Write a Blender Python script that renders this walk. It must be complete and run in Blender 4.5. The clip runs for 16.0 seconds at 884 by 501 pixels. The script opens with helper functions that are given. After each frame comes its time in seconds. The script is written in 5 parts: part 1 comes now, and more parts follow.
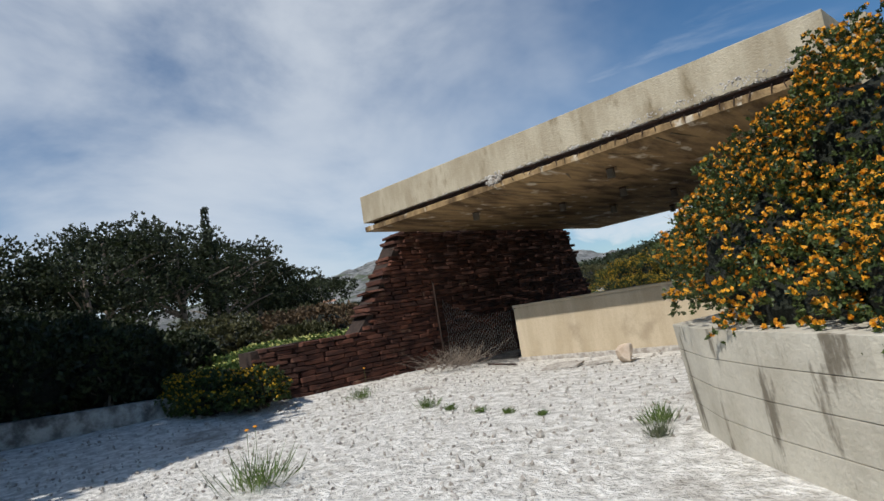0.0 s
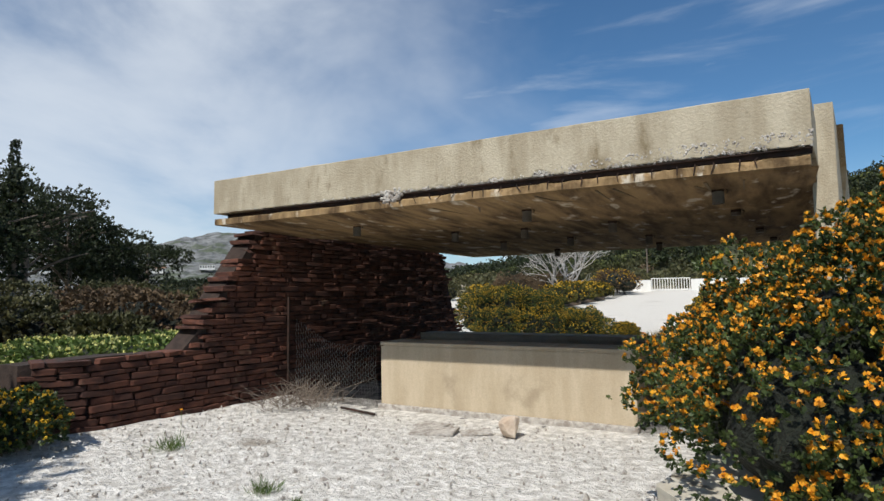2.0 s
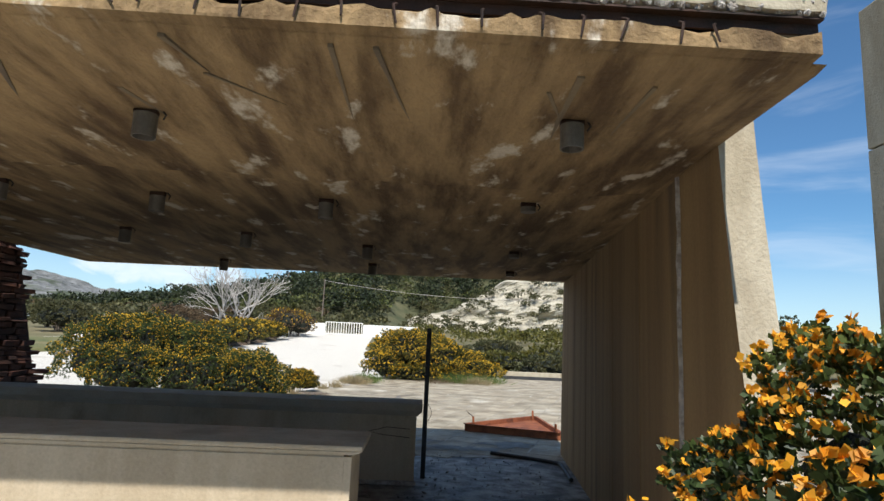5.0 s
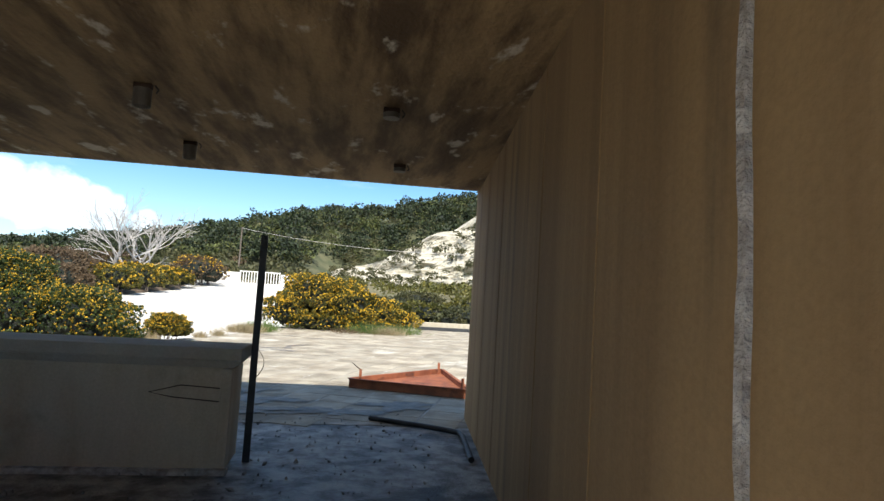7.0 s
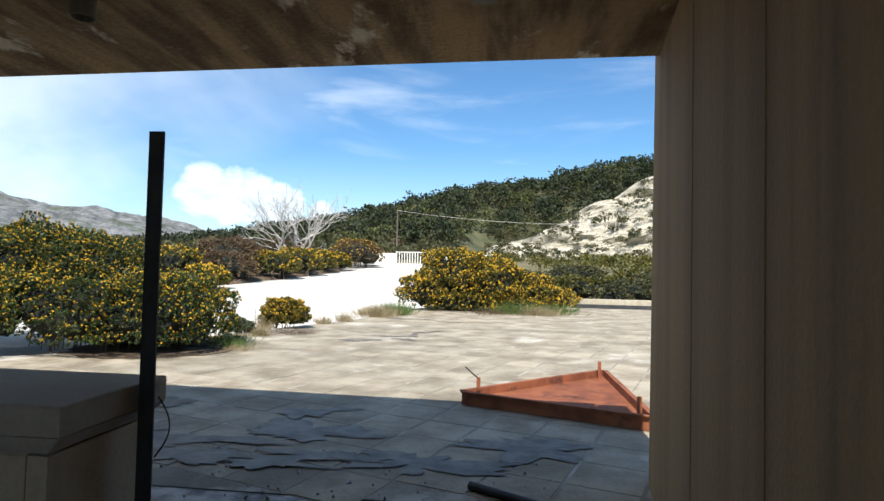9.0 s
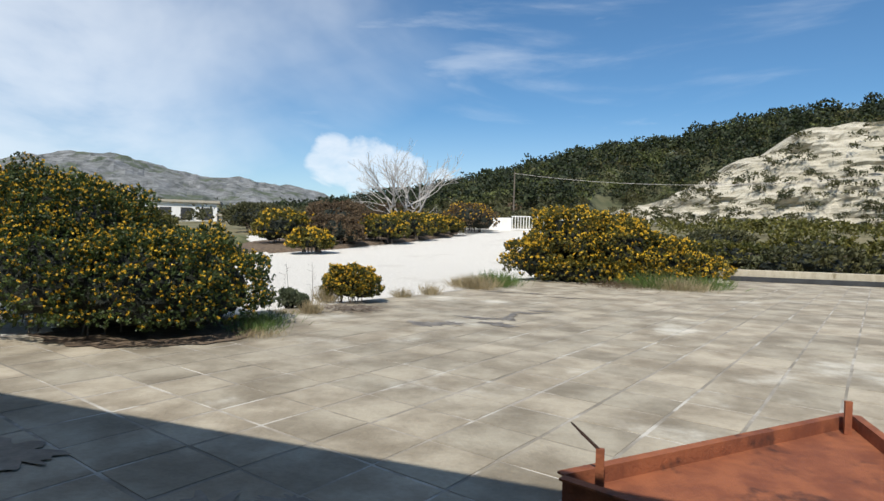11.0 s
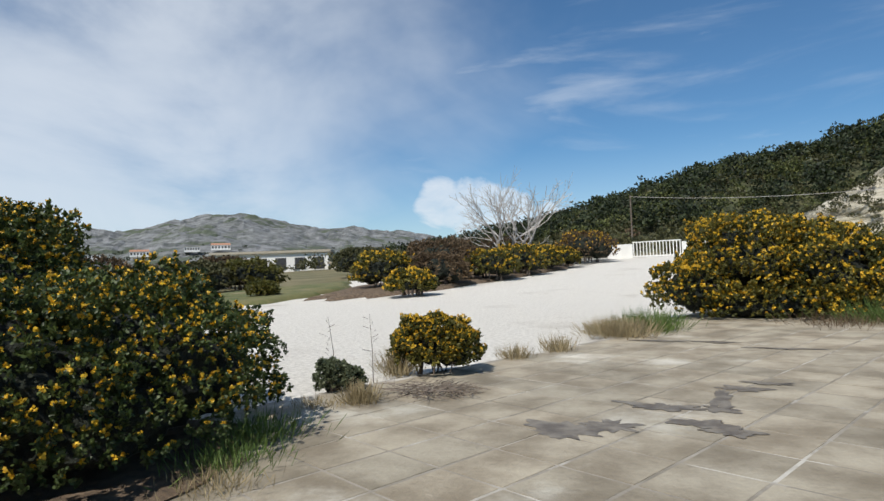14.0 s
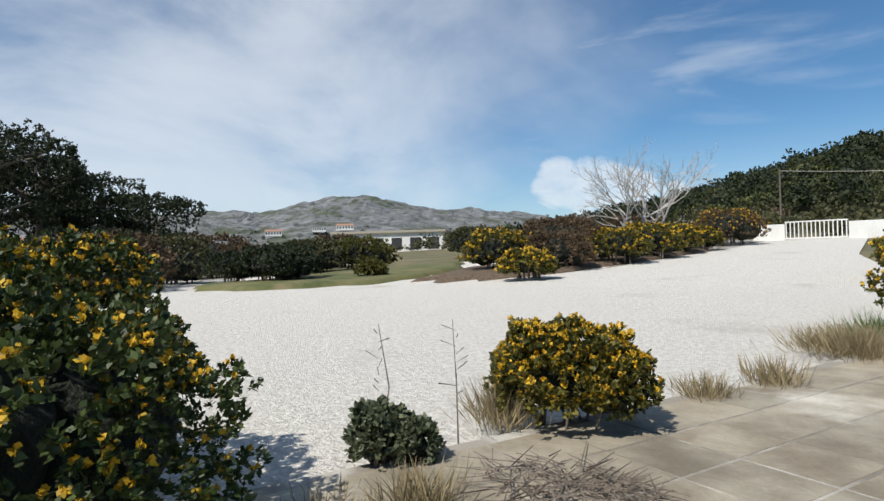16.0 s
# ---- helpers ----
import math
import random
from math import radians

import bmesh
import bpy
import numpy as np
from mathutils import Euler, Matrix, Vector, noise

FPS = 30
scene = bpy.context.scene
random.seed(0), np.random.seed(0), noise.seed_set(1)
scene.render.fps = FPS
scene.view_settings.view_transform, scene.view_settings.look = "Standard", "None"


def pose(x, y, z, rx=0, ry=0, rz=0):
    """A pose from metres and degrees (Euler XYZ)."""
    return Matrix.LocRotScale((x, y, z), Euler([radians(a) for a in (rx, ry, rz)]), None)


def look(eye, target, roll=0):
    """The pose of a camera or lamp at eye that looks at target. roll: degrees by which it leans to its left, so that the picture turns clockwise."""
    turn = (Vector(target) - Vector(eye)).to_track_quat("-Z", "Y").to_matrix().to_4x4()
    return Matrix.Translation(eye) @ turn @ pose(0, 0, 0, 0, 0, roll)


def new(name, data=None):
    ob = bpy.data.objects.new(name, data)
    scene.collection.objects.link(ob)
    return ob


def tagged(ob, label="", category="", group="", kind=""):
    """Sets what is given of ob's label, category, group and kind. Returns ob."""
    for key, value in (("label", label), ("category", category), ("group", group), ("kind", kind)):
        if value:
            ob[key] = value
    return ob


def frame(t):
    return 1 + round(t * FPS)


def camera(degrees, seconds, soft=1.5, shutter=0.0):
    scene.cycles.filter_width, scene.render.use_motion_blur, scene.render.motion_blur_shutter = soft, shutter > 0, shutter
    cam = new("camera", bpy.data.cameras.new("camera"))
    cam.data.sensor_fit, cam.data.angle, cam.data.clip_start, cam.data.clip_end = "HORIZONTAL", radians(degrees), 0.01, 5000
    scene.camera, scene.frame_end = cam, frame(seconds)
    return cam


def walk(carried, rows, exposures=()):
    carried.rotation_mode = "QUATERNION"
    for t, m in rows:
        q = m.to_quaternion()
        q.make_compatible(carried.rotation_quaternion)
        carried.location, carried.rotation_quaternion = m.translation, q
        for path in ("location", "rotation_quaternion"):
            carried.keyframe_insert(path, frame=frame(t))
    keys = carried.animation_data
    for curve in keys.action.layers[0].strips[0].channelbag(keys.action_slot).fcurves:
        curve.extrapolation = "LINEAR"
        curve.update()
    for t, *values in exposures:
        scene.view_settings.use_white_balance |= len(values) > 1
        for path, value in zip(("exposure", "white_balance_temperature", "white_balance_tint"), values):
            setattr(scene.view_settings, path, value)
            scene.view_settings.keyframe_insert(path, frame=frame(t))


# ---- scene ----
cam = camera(74.3, 16.0)
PATH = [
    (0, (3.92, -0.508, 1.011), (2.553, 0.935, 1.223), -9.2),
    (0.5, (3.609, -0.211, 1.216), (2.345, 1.32, 1.459), -8.9),
    (1, (3.335, 0.011, 1.401), (2.184, 1.619, 1.699), -4.5),
    (1.5, (2.983, 0.166, 1.531), (1.96, 1.869, 1.765), -0.4),
    (2, (2.728, 0.434, 1.6), (1.761, 2.178, 1.755), -0.8),
    (2.5, (2.454, 0.83, 1.615), (1.524, 2.593, 1.786), -0.3),
    (3, (2.146, 1.37, 1.69), (1.35, 3.197, 1.87), -0.8),
    (3.5, (1.908, 1.99, 1.73), (1.328, 3.893, 1.931), -1.1),
    (4, (1.815, 2.775, 1.73), (1.426, 4.728, 1.922), -1.0),
    (4.5, (1.708, 3.38, 1.668), (1.535, 5.356, 1.923), -1.4),
    (5, (1.7, 4.06, 1.545), (1.764, 6.033, 1.855), 2.6),
    (5.2, (1.65, 4.32, 1.5), (1.82, 6.287, 1.826), 3.0),
    (7.5, (2.684, 7.189, 1.266), (2.997, 9.158, 1.418), 3.5),
    (8, (2.783, 8.037, 1.278), (2.953, 10.022, 1.456), 4.6),
    (8.5, (2.899, 8.617, 1.29), (2.939, 10.613, 1.397), 3.4),
    (9, (2.985, 9.233, 1.256), (2.765, 11.22, 1.327), 1.3),
    (9.5, (3.094, 9.801, 1.228), (2.68, 11.755, 1.335), -0.1),
    (9.7, (3.135, 10.035, 1.239), (2.657, 11.974, 1.348), -0.6),
    (11.8, (2.547, 13.41, 1.094), (1.863, 15.285, 0.972), 1.9),
    (12, (2.482, 13.61, 1.084), (1.769, 15.476, 0.987), 1.8),
    (12.5, (2.316, 13.988, 1.099), (1.521, 15.822, 1.033), -0.0),
    (13, (2.088, 14.479, 1.073), (1.219, 16.281, 1.051), -1.7),
    (13.5, (1.852, 14.965, 1.047), (0.937, 16.743, 1.078), -2.4),
    (14, (1.551, 15.53, 1.065), (0.591, 17.283, 1.142), -2.2),
    (14.5, (1.253, 16.115, 1.052), (0.239, 17.836, 1.152), -1.6),
    (15, (1.015, 16.589, 1.074), (-0.07, 18.267, 1.16), -1.4),
    (15.5, (0.606, 17.174, 1.058), (-0.549, 18.807, 1.098), -0.6),
    (16, (0.159, 17.77, 1.033), (-1.13, 19.299, 1.058), -1.4),
]
walk(cam, [(t, look(eye, target, roll)) for t, eye, target, roll in PATH],
     exposures=((0, -0.25), (2, -0.12), (4, -0.05), (5, 0.25), (7.3, 0.85), (8, 0.85), (9, 0.62), (9.7, 0.45), (12, -0.08), (14.5, -0.12), (16, -0.1)))

# ---- world, sun, exposure ----
SUN = Vector((0.0, 0.785, -1.0)).normalized()
sun_data = bpy.data.lights.new("sun", "SUN")
sun_data.energy, sun_data.angle, sun_data.color = 5.0, radians(0.6), (1.0, 0.965, 0.91)
sun = new("sun", sun_data)
sun.matrix_world = look((-3, -45, 55), Vector((-3, -45, 55)) + SUN)
scene.view_settings.exposure = 0.0

world = bpy.data.worlds.new("sky_world")
scene.world = world
world.use_nodes = True
wn, wl = world.node_tree.nodes, world.node_tree.links
wn.clear()


def wnode(kind, **values):
    n = wn.new(kind)
    for key, value in values.items():
        n.inputs[key].default_value = value
    return n


def wmath(op, a, b=None, c=None):
    n = wn.new("ShaderNodeMath")
    n.operation = op
    for i, v in enumerate((a, b, c)):
        if v is None:
            continue
        if isinstance(v, (int, float)):
            n.inputs[i].default_value = v
        else:
            wl.new(v, n.inputs[i])
    return n.outputs[0]


def wstep(value, low, high):
    n = wn.new("ShaderNodeMapRange")
    n.interpolation_type = "SMOOTHSTEP"
    wl.new(value, n.inputs[0])
    n.inputs[1].default_value, n.inputs[2].default_value = low, high
    return n.outputs[0]


sky = wn.new("ShaderNodeTexSky")
sky.sky_type = "NISHITA"
sky.sun_disc = False
sky.sun_elevation = math.asin(-SUN.z)
sky.sun_rotation = math.atan2(-SUN.x, -SUN.y)
sky.air_density, sky.dust_density, sky.ozone_density = 1.0, 0.3, 3.0
coord = wn.new("ShaderNodeTexCoord")


def toward(x, y, z):
    d = Vector((x, y, z)).normalized()
    n = wn.new("ShaderNodeVectorMath")
    n.operation = "DOT_PRODUCT"
    wl.new(coord.outputs["Generated"], n.inputs[0])
    n.inputs[1].default_value = d
    return n.outputs["Value"]


def sky_noise(sx, sy, sz, scale, detail, shift=0.0):
    m = wn.new("ShaderNodeMapping")
    m.inputs["Scale"].default_value = (sx, sy, sz)
    m.inputs["Location"].default_value = (shift, shift * 0.7, shift * 0.3)
    wl.new(coord.outputs["Generated"], m.inputs[0])
    n = wn.new("ShaderNodeTexNoise")
    n.inputs["Scale"].default_value, n.inputs["Detail"].default_value, n.inputs["Roughness"].default_value = scale, detail, 0.55
    n.inputs["Distortion"].default_value = 0.4
    wl.new(m.outputs[0], n.inputs["Vector"])
    return n.outputs["Fac"]


veil = wmath("MULTIPLY", wstep(wmath("MULTIPLY_ADD", sky_noise(1, 1, 1.5, 2.2, 5, 7.0), 0.55, wmath("ADD", toward(-0.92, 0.38, 0.46), -0.27)), 0.60, 1.02), wstep(sky_noise(1, 1, 2.2, 1.7, 7), 0.26, 0.60))
streak = wmath("MULTIPLY", wstep(sky_noise(1.2, 0.8, 6.5, 2.4, 7, 3.1), 0.48, 0.80), 0.36)
lumps = wmath("MULTIPLY", sky_noise(1, 1, 1.4, 17, 8, 1.3), 1.5)


def puff(az, el, radius):
    a, e = radians(az), radians(el)
    d = toward(math.sin(a) * math.cos(e), math.cos(a) * math.cos(e), math.sin(e))
    return wstep(d, math.cos(radians(radius * 2.2)), math.cos(radians(radius * 0.3)))


heap_shape = wmath("MAXIMUM", wmath("MAXIMUM", puff(-28.6, 6.6, 1.7), puff(-25.4, 6.3, 1.9)), wmath("MAXIMUM", puff(-21.8, 5.6, 1.5), puff(-18.0, 5.0, 1.0)))
heap = wmath("MULTIPLY", wstep(wmath("ADD", heap_shape, lumps), 1.08, 1.6), wmath("MULTIPLY_ADD", sky_noise(1, 1, 2.0, 26, 6, 5.0), 0.7, 0.5))
thin = wmath("MAXIMUM", wmath("MULTIPLY", veil, 0.72), streak)
mask = wmath("MAXIMUM", thin, wmath("MULTIPLY", heap, 0.82))
low_haze = wmath("MULTIPLY", wstep(toward(0, 0, -1), -0.22, 0.0), 0.35)
mask = wmath("MAXIMUM", mask, low_haze)
mix = wn.new("ShaderNodeMix")
mix.data_type = "RGBA"
wl.new(mask, mix.inputs["Factor"])
deep = wn.new("ShaderNodeMix")
deep.data_type, deep.blend_type = "RGBA", "MULTIPLY"
deep.inputs["Factor"].default_value = 1.0
deep.inputs["B"].default_value = (0.74, 1.08, 1.27, 1)
wl.new(sky.outputs[0], deep.inputs["A"])
wl.new(deep.outputs["Result"], mix.inputs["A"])
mix.inputs["B"].default_value = (10.0, 10.7, 11.5, 1)
back = wnode("ShaderNodeBackground", Strength=0.086)
wl.new(mix.outputs["Result"], back.inputs["Color"])
wout = wn.new("ShaderNodeOutputWorld")
wl.new(back.outputs[0], wout.inputs["Surface"])

# ---- materials ----


def mat(name, c1, c2, scale=4.0, stretch=(1, 1, 1), rough=0.85, bump=0.3, fine=40.0, c3=None, spots=(0.55, 0.7), spot_scale=1.3,
        metal=0.0, vary=0.0, island=0.0, bump_dist=0.02, translucent=0.0, spot_stretch=(1, 1, 1), placed=False):
    m = bpy.data.materials.new(name)
    m.use_nodes = True
    n, l = m.node_tree.nodes, m.node_tree.links
    bsdf = n["Principled BSDF"]
    bsdf.inputs["Roughness"].default_value = rough
    bsdf.inputs["Metallic"].default_value = metal
    tc = n.new("ShaderNodeTexCoord")
    out = n.new("ShaderNodeNewGeometry").outputs["Position"] if placed else tc.outputs["Object"]

    def tex(sc, st, detail=6.0):
        mp = n.new("ShaderNodeMapping")
        mp.inputs["Scale"].default_value = st
        l.new(out, mp.inputs[0])
        t = n.new("ShaderNodeTexNoise")
        t.inputs["Scale"].default_value, t.inputs["Detail"].default_value, t.inputs["Roughness"].default_value = sc, detail, 0.6
        l.new(mp.outputs[0], t.inputs["Vector"])
        return t.outputs["Fac"]

    def blend(fac, a, b, mode="MIX"):
        x = n.new("ShaderNodeMix")
        x.data_type, x.blend_type = "RGBA", mode
        for key, v in (("Factor", fac), ("A", a), ("B", b)):
            if isinstance(v, (int, float)):
                x.inputs[key].default_value = v
            elif isinstance(v, tuple):
                x.inputs[key].default_value = (*v, 1) if len(v) == 3 else v
            else:
                l.new(v, x.inputs[key])
        return x.outputs["Result"]

    def ramp(fac, lo, hi):
        r = n.new("ShaderNodeMapRange")
        r.interpolation_type = "SMOOTHSTEP"
        l.new(fac, r.inputs[0])
        r.inputs[1].default_value, r.inputs[2].default_value = lo, hi
        return r.outputs[0]

    big = tex(scale, stretch)
    grain = tex(fine, (1, 1, 1), 4.0)
    col = blend(ramp(big, 0.32, 0.68), c1, c2)
    if c3 is not None:
        col = blend(ramp(tex(spot_scale, spot_stretch, 8.0), *spots), col, c3)
    col = blend(0.35, col, blend(grain, (0.45, 0.45, 0.45), (1.5, 1.5, 1.5)), "MULTIPLY")
    for amount, kind, sock in ((vary, "ShaderNodeObjectInfo", "Random"), (island, "ShaderNodeNewGeometry", "Random Per Island")):
        if amount:
            o = n.new(kind)
            lo, hi = 1 - amount, 1 + amount
            col = blend(1.0, col, blend(o.outputs[sock], (lo, lo, lo * 0.98), (hi, hi * 0.98, hi * 0.95)), "MULTIPLY")
    l.new(col, bsdf.inputs["Base Color"])
    if bump:
        b = n.new("ShaderNodeBump")
        b.inputs["Strength"].default_value, b.inputs["Distance"].default_value = bump, bump_dist
        add = n.new("ShaderNodeMath")
        add.operation = "ADD"
        l.new(grain, add.inputs[0])
        l.new(big, add.inputs[1])
        l.new(add.outputs[0], b.inputs["Height"])
        l.new(b.outputs[0], bsdf.inputs["Normal"])
    if translucent:
        t = n.new("ShaderNodeBsdfTranslucent")
        l.new(col, t.inputs["Color"])
        x = n.new("ShaderNodeMixShader")
        x.inputs[0].default_value = translucent
        l.new(bsdf.outputs[0], x.inputs[1])
        l.new(t.outputs[0], x.inputs[2])
        l.new(x.outputs[0], n["Material Output"].inputs["Surface"])
    return m


CONCRETE = mat("weathered_concrete", (0.34, 0.285, 0.195), (0.47, 0.41, 0.30), 1.6, (2.6, 2.6, 0.7), 0.9, 0.5, 45, (0.19, 0.145, 0.08), (0.56, 0.74), 1.5, spot_stretch=(2.6, 2.6, 1.0))
SPALL = mat("spalled_concrete", (0.30, 0.26, 0.22), (0.60, 0.56, 0.50), 14, (1, 1, 1), 0.95, 1.0, 60)
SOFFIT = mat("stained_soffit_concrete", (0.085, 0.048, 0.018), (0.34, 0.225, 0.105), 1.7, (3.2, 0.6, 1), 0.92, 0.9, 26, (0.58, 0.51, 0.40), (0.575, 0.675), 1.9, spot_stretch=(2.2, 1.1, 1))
# dark brown that paints the shadow lines along the soffit ridges
SOFFIT_DARK = mat("ridge_shadow_concrete", (0.12, 0.09, 0.06), (0.2, 0.15, 0.09), 2.0, (3, 0.7, 1), 0.9, 0.3)
RENDER = mat("tan_plaster", (0.43, 0.345, 0.23), (0.53, 0.44, 0.31), 1.3, (3.0, 3.0, 0.5), 0.9, 0.2, 55, (0.34, 0.27, 0.18), (0.53, 0.72), 1.6)
RENDER_GREY = mat("grey_cement_cap", (0.36, 0.315, 0.24), (0.43, 0.38, 0.30), 3, (1, 1, 1), 0.9, 0.25, 50)
# board marks and streaks, with the inner face's shade put into the brown
BOARD = mat("board_marked_concrete_shade_side", (0.215, 0.132, 0.057), (0.31, 0.20, 0.09), 0.9, (4, 4, 0.14), 0.85, 0.2, 45, (0.085, 0.06, 0.035), (0.54, 0.76), 0.7, spot_stretch=(3, 3, 0.3))
PLANTER_MAT = mat("planter_concrete", (0.42, 0.38, 0.30), (0.54, 0.50, 0.41), 1.5, (2, 2, 2), 0.9, 0.35, 40, (0.17, 0.145, 0.105), (0.57, 0.66), 2.2, spot_stretch=(2.2, 2.2, 0.5))
STONE = mat("red_stone", (0.048, 0.017, 0.011), (0.125, 0.046, 0.027), 5, (1, 1, 2), 0.9, 0.5, 35, (0.30, 0.20, 0.14), (0.62, 0.78), 3.0, vary=0.4, island=0.3, placed=True)
MORTAR = mat("dark_mortar", (0.025, 0.016, 0.012), (0.05, 0.032, 0.024), 8, (1, 1, 1), 1.0, 0.5)
GRAVEL = mat("white_limestone_gravel", (0.54, 0.50, 0.43), (0.74, 0.70, 0.62), 14, (1, 1, 1), 0.95, 1.0, 36, (0.46, 0.41, 0.34), (0.58, 0.76), 0.25, bump_dist=0.03)
TERRACE = mat("white_rubble_terrace", (0.50, 0.47, 0.42), (0.86, 0.83, 0.77), 9, (1, 1, 1), 0.95, 1.0, 26, (0.34, 0.30, 0.25), (0.57, 0.68), 0.7, bump_dist=0.05)
PAVING = mat("limestone_paving_slab", (0.21, 0.176, 0.126), (0.405, 0.36, 0.28), 1.7, (1, 1, 1), 0.8, 0.4, 35, (0.56, 0.53, 0.46), (0.56, 0.72), 0.7, vary=0.10, island=0.10, placed=True)
JOINT = mat("pale_joint_mortar", (0.19, 0.165, 0.125), (0.34, 0.305, 0.25), 1.2, (1, 1, 1), 0.95, 0.4, 40, (0.50, 0.465, 0.40), (0.50, 0.64), 1.4)
# dirty under the canopy; on the terrace edge wall the darkness is shade
FLOOR_DARK = mat("dirty_floor_shade_wall_concrete", (0.10, 0.09, 0.08), (0.46, 0.44, 0.40), 5.0, (1, 1, 1), 0.55, 0.9, 25, (0.05, 0.045, 0.04), (0.52, 0.66), 1.8)
STAIN = mat("damp_stain", (0.11, 0.09, 0.068), (0.23, 0.2, 0.155), 6, (1, 1, 1), 0.55, 0.2)
RUST = mat("rusty_steel", (0.20, 0.062, 0.028), (0.33, 0.11, 0.045), 5, (1, 1, 1), 0.75, 0.3, 60, (0.08, 0.03, 0.018), (0.56, 0.7), 3.5, metal=0.25)
RUST_DARK = mat("dark_rusted_iron", (0.022, 0.014, 0.010), (0.055, 0.026, 0.016), 7, (1, 1, 1), 0.75, 0.3, 60, metal=0.3)
BLACK_METAL = mat("black_painted_metal", (0.012, 0.012, 0.013), (0.03, 0.028, 0.026), 8, (1, 1, 1), 0.5, 0.15, 60, metal=0.4)
LAMP_METAL = mat("grey_painted_metal", (0.10, 0.09, 0.075), (0.16, 0.14, 0.115), 10, (1, 1, 1), 0.6, 0.2, 60, metal=0.3)
WIRE = mat("galvanised_wire", (0.22, 0.21, 0.20), (0.36, 0.35, 0.33), 10, (1, 1, 1), 0.5, 0.0, metal=0.7)
LEAF = mat("dark_green_leaf", (0.024, 0.044, 0.009), (0.085, 0.115, 0.028), 2.5, (1, 1, 1), 0.55, 0.0, 20, island=0.45, translucent=0.25)
LEAF_GREY = mat("grey_green_leaf", (0.07, 0.09, 0.045), (0.15, 0.165, 0.09), 2.5, (1, 1, 1), 0.6, 0.0, 20, island=0.35, translucent=0.25)
LEAF_PINE = mat("pine_foliage", (0.011, 0.019, 0.005), (0.034, 0.047, 0.012), 0.5, (1, 1, 1), 0.7, 0.0, 12, island=0.5, translucent=0.15)
LEAF_MID = mat("light_pine_foliage", (0.05, 0.064, 0.014), (0.11, 0.12, 0.032), 0.5, (1, 1, 1), 0.7, 0.0, 12, island=0.5, translucent=0.15)
LEAF_OLIVE = mat("olive_scrub_foliage", (0.042, 0.048, 0.015), (0.10, 0.092, 0.034), 0.4, (1, 1, 1), 0.7, 0.0, 12, island=0.45, translucent=0.2)
LEAF_BROWN = mat("brown_winter_scrub", (0.075, 0.048, 0.024), (0.15, 0.10, 0.052), 0.6, (1, 1, 1), 0.8, 0.0, 12, island=0.4, translucent=0.15)
LEAF_GORSE = mat("yellow_green_leaf", (0.05, 0.058, 0.010), (0.15, 0.13, 0.020), 1.2, (1, 1, 1), 0.6, 0.0, 20, island=0.4, translucent=0.25)
# near-black green: the shade deep in a bush, put into the colour
LEAF_INNER = mat("painted_inner_shade", (0.005, 0.008, 0.003), (0.012, 0.017, 0.006), 9, (1, 1, 1), 0.8, 1.0, 40, bump_dist=0.05)
FLOWER = mat("orange_yellow_petal", (0.68, 0.26, 0.010), (0.80, 0.40, 0.022), 6, (1, 1, 1), 0.6, 0.0, 30, island=0.25, translucent=0.2)
FLOWER_FAR = mat("golden_petal", (0.56, 0.33, 0.014), (0.74, 0.48, 0.03), 3, (1, 1, 1), 0.6, 0.0, 30, island=0.3, translucent=0.2)
FLOWER_PALE = mat("pale_yellow_petal", (0.62, 0.60, 0.16), (0.74, 0.72, 0.30), 6, (1, 1, 1), 0.6, 0.0, 30, translucent=0.2)
GRASS = mat("fresh_green_grass", (0.07, 0.125, 0.022), (0.135, 0.19, 0.045), 1.5, (1, 1, 1), 0.7, 0.0, 20, island=0.3, translucent=0.25)
TURF = mat("short_dry_turf", (0.075, 0.095, 0.024), (0.17, 0.15, 0.06), 0.8, (1, 1, 1), 0.9, 0.6, 12, (0.22, 0.17, 0.09), (0.55, 0.72), 0.5)
STRAW = mat("dry_straw_grass", (0.24, 0.19, 0.10), (0.38, 0.31, 0.18), 3, (1, 1, 1), 0.8, 0.0, 20, island=0.3, translucent=0.2)
BARK = mat("grey_brown_bark", (0.11, 0.085, 0.065), (0.20, 0.16, 0.125), 6, (1, 1, 0.3), 0.9, 0.5, 30)
BARK_PALE = mat("pale_dead_bark", (0.33, 0.30, 0.27), (0.46, 0.43, 0.39), 3, (1, 1, 0.3), 0.9, 0.3, 30)
SOIL = mat("brown_leaf_litter", (0.075, 0.05, 0.03), (0.17, 0.12, 0.075), 7, (1, 1, 1), 0.95, 0.8, 40)
FIELD = mat("scrubland_ground", (0.10, 0.095, 0.04), (0.20, 0.165, 0.085), 0.25, (1, 1, 1), 0.95, 0.5, 6, (0.36, 0.32, 0.24), (0.62, 0.74), 0.08)
ROCKY = mat("rocky_mountainside", (0.085, 0.09, 0.08), (0.25, 0.25, 0.245), 0.05, (1, 1, 2.0), 0.95, 0.6, 0.35, (0.075, 0.09, 0.05), (0.5, 0.62), 0.012, bump_dist=6.0)
CLIFF_MAT = mat("pale_limestone_cliff", (0.34, 0.305, 0.225), (0.54, 0.49, 0.385), 0.5, (0.5, 0.5, 3.5), 0.95, 0.9, 3, (0.22, 0.20, 0.13), (0.56, 0.68), 0.35, bump_dist=0.3, spot_stretch=(0.6, 0.6, 3))
ROCK_MAT = mat("pinkish_limestone", (0.48, 0.36, 0.26), (0.64, 0.54, 0.43), 5, (1, 1, 1), 0.9, 0.6, 30)
